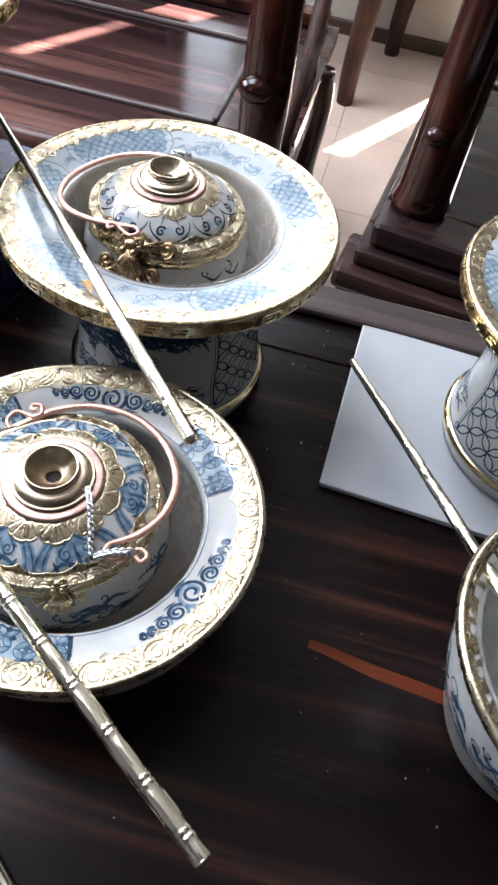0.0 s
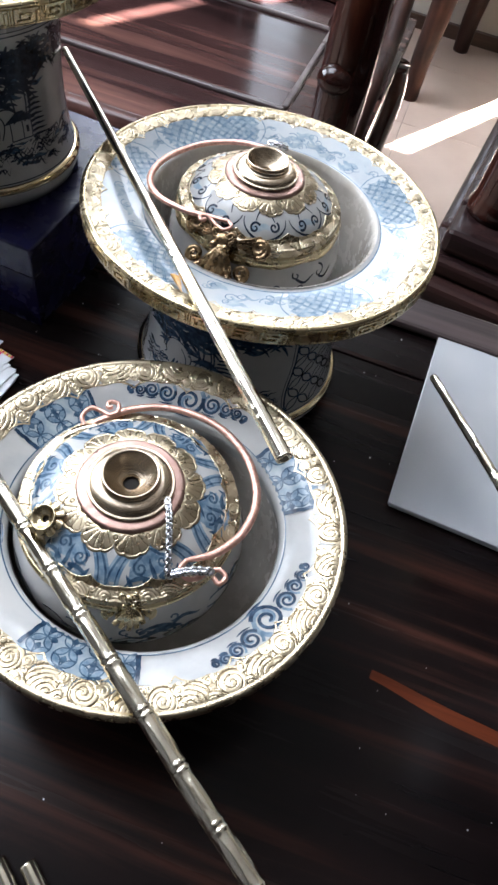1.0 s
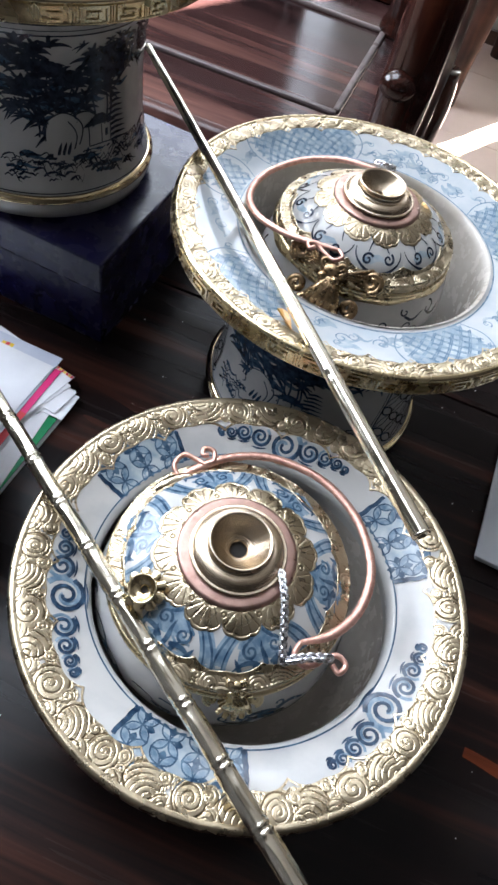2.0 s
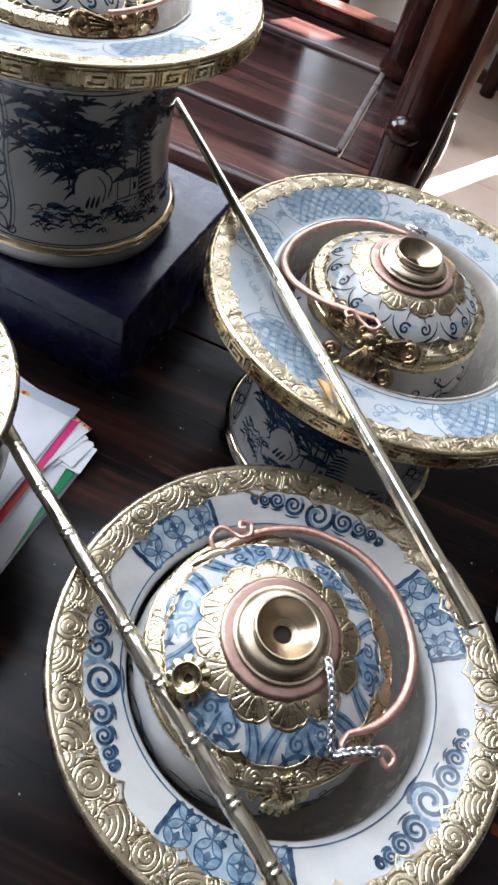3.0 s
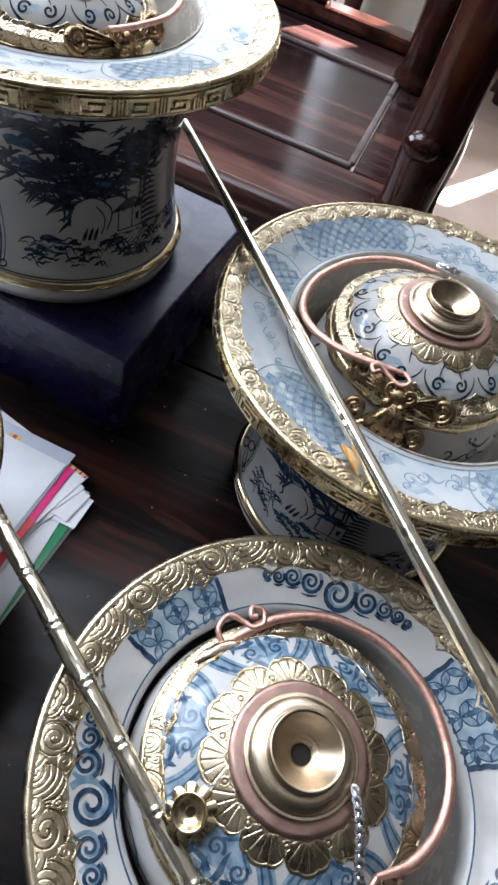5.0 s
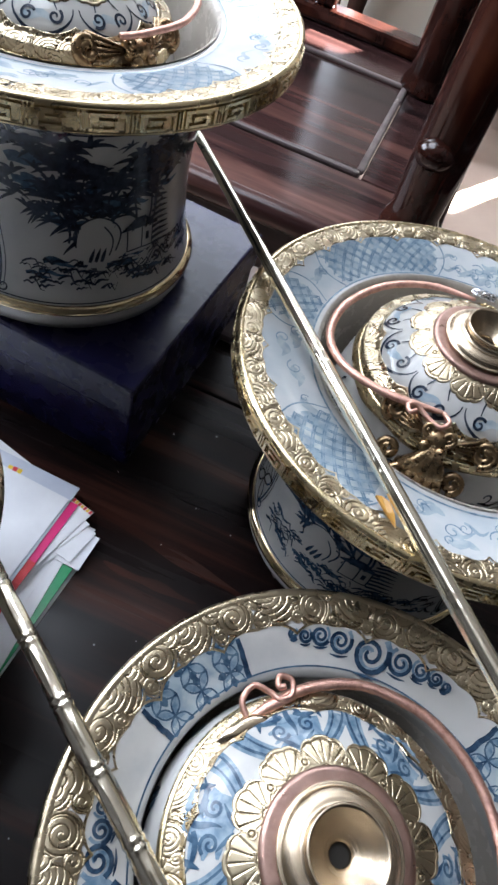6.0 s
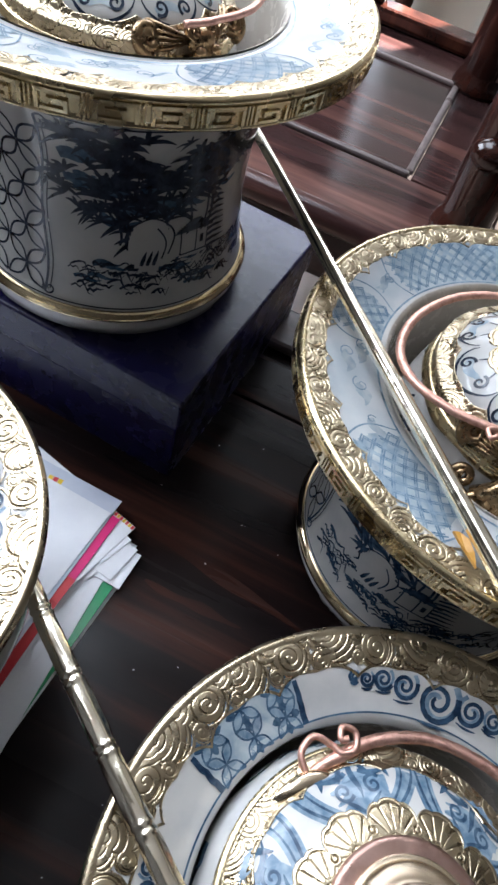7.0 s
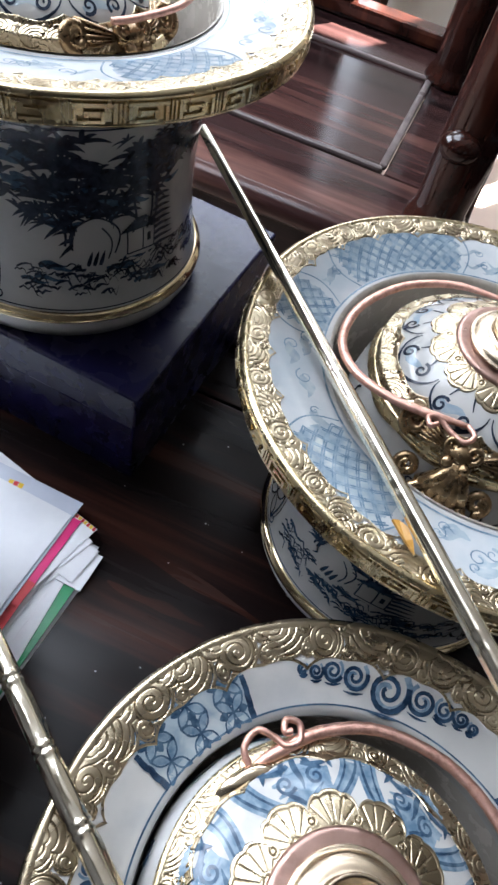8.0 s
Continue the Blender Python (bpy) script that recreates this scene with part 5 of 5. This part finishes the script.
jar_right = make_jar(pose(0.2856, 0.1640, 0.0), "round white jar with gilt rim and blue brushwork on table")

# ---------------------------------------------------------------- pots
pot_front, _ = make_pot(pose(0.0015, 0.2250, 0.0970), 0.0830, 0, "blue and white pot with brass cup and copper handle")
pot_back, _ = make_pot(pose(0.031, 0.4185, 0.1415), 0.113, 1, "white pot with dark bronze acanthus clasp and copper handle", 1.25, 0.94)
pot_box, _ = make_pot(pose(-0.189, 0.507, 0.2015), 0.098, 1, "white pot with gilt band and bronze acanthus clasp", 1.25, 0.94)


def local(root, pts):
    back = root.matrix_world.inverted()
    return [back @ Vector(p) for p in pts]


def bail(root, pts, rad=0.0021):
    n = 10 * (len(pts) - 1)
    beaten = [rad * (0.5 + 0.5 * min(1, 9 * min(i, n - i) / n)) * (1 + 0.05 * math.sin(2.3 * i)) for i in range(n + 1)]
    return part("handle", tube(smooth_path(local(root, pts), 10), beaten, 12, 0.75), M_COPPER, root, "hammered copper wire handle")


# front pot
bow = bail(pot_front, [(-0.031, 0.2600, 0.1015), (-0.024, 0.2665, 0.1025), (-0.010, 0.2765, 0.1035), (0.010, 0.2815, 0.1040), (0.034, 0.2760, 0.1045), (0.052, 0.2600, 0.1050), (0.0605, 0.2380, 0.1055), (0.0575, 0.2180, 0.1065), (0.047, 0.2035, 0.1075), (0.034, 0.1965, 0.1080)])
part("curl", tube(smooth_path(local(pot_front, [(-0.031, 0.2600, 0.1015), (-0.0345, 0.2655, 0.1025), (-0.0315, 0.2715, 0.1035), (-0.0250, 0.2705, 0.1035), (-0.0215, 0.2690, 0.1040), (-0.0175, 0.2715, 0.1045), (-0.0185, 0.2765, 0.1048), (-0.0230, 0.2765, 0.1050), (-0.0228, 0.2728, 0.1052), (-0.0205, 0.2735, 0.1054)]), 8), 0.0012, 8), M_COPPER, bow)
part("curl", tube(smooth_path(local(pot_front, [(0.034, 0.1965, 0.1080), (0.0320, 0.1915, 0.1080), (0.0360, 0.1880, 0.1075), (0.0410, 0.1895, 0.1080), (0.0440, 0.1925, 0.1085), (0.0490, 0.1945, 0.1090), (0.0525, 0.1915, 0.1090), (0.0500, 0.1880, 0.1090), (0.0470, 0.1905, 0.1092)]), 8), 0.0012, 8), M_COPPER, bow)
part("chain", wire_chain(local(pot_front, [(0.0198, 0.2185, 0.1200), (0.0228, 0.2090, 0.1190), (0.0250, 0.1990, 0.1155), (0.0268, 0.1890, 0.1115), (0.0272, 0.1868, 0.1100)])), M_SILVER, pot_front, "fine silver chain")
part("chain", wire_chain(local(pot_front, [(0.0272, 0.1868, 0.1100), (0.0320, 0.1885, 0.1112), (0.0380, 0.1905, 0.1115), (0.0450, 0.1920, 0.1110)]), 0.0034, 0.0008), M_SILVER, pot_front, "knotted silver chain end")
knob(pot_front, Matrix.Translation(local(pot_front, [(-0.0300, 0.2015, 0.1096)])[0]) @ Euler((radians(16), radians(-18), 0)).to_matrix().to_4x4(), 0.0084)


def clasp(root, at, ang, size, material, label, tip=44):
    """A cast acanthus leaf with ribs and volutes below a small mask, clipped over the shoulder band."""
    o = Matrix.Translation(at) @ Matrix.Rotation(ang, 4, "Z") @ Matrix.Rotation(radians(tip), 4, "Y") @ Matrix.Scale(size, 4)
    g = [moved(ball(0.0034, 0.9, 1.2, 0.8, 18), Matrix.Translation((-0.001, 0, 0.0006)))]
    for s in (1, -1):
        g.append(moved(ball(0.0017, 1, 1, 0.9, 12), Matrix.Translation((0.0016, s * 0.0022, 0.0022))))
        g.append(moved(ball(0.0016, 1.2, 0.7, 0.9, 12), Matrix.Translation((-0.0030, s * 0.0034, 0.0010))))
    mask = part("clasp", moved(join(*g), o), material, root, label)
    part("leaf", moved(fan((0.0, 0.0, -0.0006), (1, 0, -0.20), (0.2, 0, 1), 7, 0.0135, 1.3, 0.0010), o), material, mask, "ribbed acanthus leaf")
    for k in range(5):                                              # thick beaded ribs that curl up at their ends
        a = -0.56 + 0.28 * k
        L = 0.0145 - 0.002 * abs(a)
        pts = [(L * v * math.cos(a * (0.6 + 0.4 * v)), L * v * math.sin(a * (0.6 + 0.4 * v)) + 0.0012 * math.sin(math.pi * v), 0.0008 + 0.0022 * math.sin(math.pi * v) - 0.0034 * v + 0.0030 * max(0, v - 0.8) / 0.2) for v in [i / 30 for i in range(31)]]
        part("rib", moved(tube(pts, [(0.0011 + 0.0009 * math.sin(math.pi * i / 30)) * (0.92 + 0.13 * (i % 2)) for i in range(31)], 9), o), material, mask)
    for s in (1, -1):
        part("wing", moved(fan((-0.0016, s * 0.0020, -0.0008), (-0.25, s, -0.22), (0.25, 0, 1), 5, 0.0125, 0.75, 0.0014), o), material, mask)
        part("curl", moved(tube(spiral_wire((-0.0035, s * 0.0128, -0.0024), (1, 0, 0), (0, s, 0), 0.0034, 1.6), 0.0013, 8), o), material, mask)
        part("curl", moved(tube(spiral_wire((0.0070, s * 0.0095, -0.0034), (1, 0, 0), (0, s, 0), 0.0028, 1.5), 0.0012, 8), o), material, mask)
        part("brow", moved(tube(spiral_wire((-0.0026, s * 0.0026, 0.0022), (1, 0, 0), (0, s, 0), 0.0019, 1.3), 0.0006, 8), o), material, mask)
    return mask


clasp(pot_front, local(pot_front, [(0.0130, 0.1765, 0.0985)])[0], radians(-78), 0.95, M_GILT, "gilt clasp on the shoulder band")
part("lug", tube(smooth_path(local(pot_front, [(-0.041, 0.2485, 0.1000), (-0.0365, 0.2535, 0.1030), (-0.0310, 0.2580, 0.1030), (-0.0255, 0.2605, 0.1030), (-0.0210, 0.2600, 0.1020)]), 8), [0.0010 + 0.0020 * math.sin(math.pi * i / 32) for i in range(33)], 8, 0.55), M_BRASS, pot_front, "small tarnished brass lug")

# back pot
bow = bail(pot_back, [(0.031, 0.4560, 0.1560), (0.010, 0.4600, 0.1535), (-0.012, 0.4515, 0.1520), (-0.029, 0.4320, 0.1510), (-0.0345, 0.4110, 0.1505), (-0.0285, 0.3955, 0.1505), (-0.014, 0.3860, 0.1510), (0.002, 0.3820, 0.1520), (0.0165, 0.3805, 0.1530)])
part("curl", tube(smooth_path(local(pot_back, [(0.0165, 0.3805, 0.1530), (0.0190, 0.3760, 0.1530), (0.0150, 0.3725, 0.1525), (0.0095, 0.3765, 0.1525), (0.0050, 0.3800, 0.1535), (0.0010, 0.3785, 0.1540), (0.0020, 0.3750, 0.1540), (0.0045, 0.3765, 0.1542)]), 8), 0.0011, 8), M_COPPER, bow)
clasp(pot_back, local(pot_back, [(0.0160, 0.3700, 0.1455)])[0], radians(-108), 1.65, M_BRONZE, "dark bronze acanthus clasp with ribbed leaf and volutes")
clasp(pot_back, local(pot_back, [(0.0420, 0.4640, 0.1470)])[0], radians(76), 0.8, M_GILT, "gilt clasp on the far shoulder")
part("chain", wire_chain(local(pot_back, [(0.0285, 0.4580, 0.1590), (0.0330, 0.4560, 0.1600), (0.0375, 0.4570, 0.1590), (0.0400, 0.4600, 0.1570)]), 0.0034, 0.0008), M_SILVER, pot_back, "knotted silver chain end")
knob(pot_back, Matrix.Translation(local(pot_back, [(0.0640, 0.4070, 0.1470)])[0]) @ Euler((radians(18), radians(42), 0)).to_matrix().to_4x4(), 0.0078)
# pot on the box
clasp(pot_box, local(pot_box, [(-0.1452, 0.4775, 0.2055)])[0], radians(-34), 1.75, M_BRONZE, "bronze acanthus clasp with ribbed leaf and volutes", 58)
part("handle", tube(smooth_path(local(pot_box, [(-0.150, 0.469, 0.2150), (-0.141, 0.479, 0.2155), (-0.131, 0.500, 0.2160), (-0.134, 0.530, 0.2160), (-0.160, 0.553, 0.2150)]), 10), 0.0018, 10, 0.8), M_COPPER, pot_box, "hammered copper wire handle")


# ---------------------------------------------------------------- pipe stems
def make_pipe(a, b, ra, rb, label, node=0.0245, plain=0.0, relief=1.0, flutes=0):
    """A brass pipe stem from a to b, chased between rings like a reed; plain: the share left smooth at a."""
    a, b = Vector(a), Vector(b)
    L = (b - a).length
    root = thing("smoking_pipe", Matrix.Translation(a) @ (b - a).to_track_quat("Z", "Y").to_matrix().to_4x4(), label, "smoking pipe", "brass smoking pipes")
    nz, ns = int(L / 0.0007), 42

    def wall(u, v):
        z = v * L
        r = ra + (rb - ra) * v
        w = (z / node) % 1.0
        chase = min(1, max(0, (v - plain) / 0.04)) if plain else 1.0
        e = min(w, 1 - w)
        ring = 0.11 * math.exp(-((e - 0.055) / 0.025) ** 2) - 0.05 * math.exp(-(e / 0.02) ** 2)
        k = int(z / node)
        d = ring
        if 0.1 < w < 0.9:                                          # three pointed leaves between two rings
            half = 0.30 * math.sin(math.pi * (w - 0.1) / 0.8) ** 0.8
            a = ((u * 3 + 0.5 * (k % 2)) % 1.0) - 0.5
            d += 0.085 * min(1, max(0, (half - abs(a)) / 0.05)) - 0.055 * max(0, 1 - abs(a) / 0.05) * (half > 0.08)
        d *= chase
        r *= 1 + d * relief
        if flutes:                                                 # long shallow flutes, as on a reed
            r *= 1 - 0.09 * max(0.0, math.cos(TAU * flutes * u)) ** 4 * chase
        return (r * math.cos(TAU * u), r * math.sin(TAU * u), z)
    part("tube", grid(wall, ns, nz), M_ROD, root, "chased brass tube")
    part("mouth", lathe([(rb * 0.99, L - 0.0002), (rb * 1.04, L), (rb * 1.0, L + 0.0008), (rb * 0.62, L + 0.0008), (rb * 0.55, L - 0.004)], 26), M_ROD, root)
    part("tip", lathe([(ra * 0.99, 0.0), (ra * 0.95, -0.0008), (ra * 0.5, -0.001), (0.0, -0.001)], 26), M_ROD, root)
    return root


make_pipe((-0.1236, 0.5337, 0.1492), (0.0664, 0.2348, 0.1469), 0.0026, 0.0038, "slender brass smoking pipe lying across the dish's gilt rim", 0.055, 0.25, 0.25, 8)
make_pipe((-0.165, 0.3170, 0.1040), (0.0915, 0.0735, 0.1015), 0.0033, 0.0040, "chased brass smoking pipe lying across the bowl's gilt rim")
make_pipe((0.1717, 0.3905, 0.0570), (0.2420, 0.1400, 0.1210), 0.0026, 0.0038, "chased brass smoking pipe resting on the jar's rim")
curl_rim = [(-0.0062, 0.3372), (-0.0040, 0.3376), (-0.0012, 0.3350), (0.0008, 0.3306), (0.0022, 0.3260), (-0.0014, 0.3306), (-0.0044, 0.3346)]
n = len(curl_rim)
AV = [(x, y, 0.1440 + 0.0012 * k + (0.0014 if i in (2, 3) else 0.0)) for k in (0, 1) for i, (x, y) in enumerate(curl_rim)]
amber = part("amber_wedge", (AV, [tuple(range(n))[::-1], tuple(range(n, 2 * n))] + [(i, (i + 1) % n, n + (i + 1) % n, n + i) for i in range(n)]), M_AMBER, None, "", False)
tagged(amber, "small amber-coloured wedge between pipe stem and gilt rim", "wedge")
make_pipe((-0.0100, 0.0780, 0.0043), (0.1031, -0.0351, 0.0043), 0.0040, 0.0040, "chased brass smoking pipe lying on the dark table", 0.0245, 0.12)
make_pipe((-0.0240, 0.0770, 0.0043), (0.0891, -0.0361, 0.0043), 0.0040, 0.0040, "chased brass smoking pipe lying on the dark table", 0.0245, 0.12)

# ---------------------------------------------------------------- navy box, booklet and papers
box = thing("gift_box", pose(-0.116, 0.4110, 0, 0, 0, -14), "closed navy blue paper-covered box on the table under a dish", "box")
BW, BD = 0.205, 0.168
part("base", moved(slab(BW - 0.003, BD - 0.003, 0.048, 0.0012), pose(-BW / 2, BD / 2, 0.0)), M_BOX, box, "", False)
part("lid", moved(slab(BW, BD, BOX_TOP - 0.0484, 0.0016), pose(-BW / 2, BD / 2, 0.0484)), M_BOX, box, "navy lid with worn edges", False)

booklet = thing("booklet", pose(0.158, 0.316, 0, 0, 0, -13.5), "white laminated booklet lying on the table under a dish", "booklet")
for k, (w, d, z, t, dx, a) in enumerate(((0.215, 0.180, 0.0005, 0.0026, 0.001, 0.0), (0.213, 0.181, 0.0034, 0.0026, -0.001, 0.4))):
    part("cover", moved(slab(w, d, t, 0.0008), pose(w / 2 + dx, d / 2, z, 0, 0, a)), M_COVER, booklet, "", False)
part("pages", moved(slab(0.208, 0.176, 0.0007, 0.0), pose(0.106, 0.0905, 0.00290)), M_PAPER, booklet, "", False)

papers = thing("paper_pile", pose(-0.136, 0.383, 0), "loose pile of white envelopes and printed cards under bowl", "papers")


def sheet(name, corner, w, d, ang, z, t, material, label="", owner=None):
    """A sheet whose far right corner lies at corner, reaching w to the left and d towards the camera."""
    x, y = corner
    return part(name, moved(slab(w, d, t, 0.0001), pose(x, y, z, 0, 0, ang) @ pose(-w / 2, -d / 2, 0)), material, owner or papers, label, False)


rng = random.Random(3)
for k in range(5):
    sheet("envelope", (0.0205 - 0.0012 * k + rng.uniform(-0.002, 0.002), -0.026 + 0.002 * k + rng.uniform(-0.002, 0.002)), 0.2, 0.16, -13.5 + rng.uniform(-1.5, 1.5), 0.0003 + 0.00055 * k, 0.00042, M_PAPER)
sheet("green_card", (0.0150, -0.0375), 0.17, 0.145, -13, 0.0031, 0.00045, M_GREEN, "glossy green card")
sheet("envelope", (0.0078, -0.0400), 0.17, 0.11, -8, 0.0036, 0.0004, M_PAPER)
for k in range(3):
    sheet("envelope", (0.0085 - 0.0035 * k, -0.0165 + 0.004 * k), 0.18, 0.15, -12 - k, 0.00365 + 0.00055 * k, 0.0004, M_PAPER)
sheet("red_card", (0.0005, -0.012), 0.15, 0.14, -10.5, 0.0053, 0.0003, M_RED, "red edged card")
air = sheet("striped_envelope", (0.0130, -0.0098), 0.17, 0.05, -24, 0.0057, 0.0004, M_PAPER, "white envelope with red and yellow dashed edge")
for k in range(8):
    u = 0.0012 + 0.0020 * k
    part("dash", moved(slab(0.0015, 0.0021, 0.00016, 0.0), pose(0.0130 - u * 0.913 - 0.0005, -0.0098 + u * 0.407 - 0.0012, 0.00612, 0, 0, -24)), M_YELLOW if k % 2 else M_RED, air, "", False)
sheet("pink_card", (0.0036, -0.0082), 0.15, 0.042, -12.6, 0.0063, 0.0003, M_PINK, "magenta edged card")
sheet("torn_slip", (-0.0050, -0.0480), 0.10, 0.014, -14, 0.00635, 0.0003, M_RED, "red card end between the sheets")
sheet("envelope", (0.0008, 0.0022), 0.17, 0.14, -12, 0.0067, 0.0004, M_THIN, "thin bluish envelope")
sheet("envelope", (-0.0022, -0.0068), 0.17, 0.14, -13, 0.0072, 0.0004, M_PAPER, "clean white envelope")
for k, (x, y, a) in enumerate(((0.0135, -0.0175, -30), (0.0185, -0.0215, -20), (0.0120, -0.0270, -34), (0.0212, -0.0235, -12), (0.0055, -0.0330, -27))):
    sheet("torn_slip", (x, y), 0.040, 0.022, a, 0.0055 - 0.0004 * k, 0.0003, M_PAPER, "torn white paper slip")
for k, mt in enumerate((M_YELLOW, M_RED, M_YELLOW)):
    part("stamp", moved(slab(0.0026, 0.0052, 0.0001, 0.0), pose(-0.0405 + 0.0029 * k, 0.0020 - 0.0003 * k, 0.00712, 0, 0, -6)), mt, papers, "", False)

# small crumbs of dust on the table
dust = []
for k in range(110):
    x, y = rng.uniform(-0.30, 0.32), rng.uniform(0.05, 0.5)
    s = rng.uniform(0.0002, 0.0006)
    dust.append(moved(ball(s, 1, rng.uniform(0.5, 1.4), 0.5, 6), pose(x, y, s * 0.4)))
tagged(part("dust", join(*dust), M_PAPER), "pale crumbs of dust on the table", "dust", kind="stuff")

# ---------------------------------------------------------------- floor tiles
tile = slab(0.3984, 0.3984, 0.004, 0.0008)
me = None
for i in range(12):
    for j in range(12):
        x, y = X0 + 0.2 + 0.4 * i, Y0 + 0.2 + 0.4 * j
        if x > X1 + 0.2 or y > Y1 + 0.2:
            continue
        if me is None:
            t = part("tile", tile, M_FLOOR, sub, "", False)
            me = t.data
        else:
            t = new("tile", me)
            t.parent = sub
        t.matrix_world = room(x, y, FLOOR_Z - 0.004)
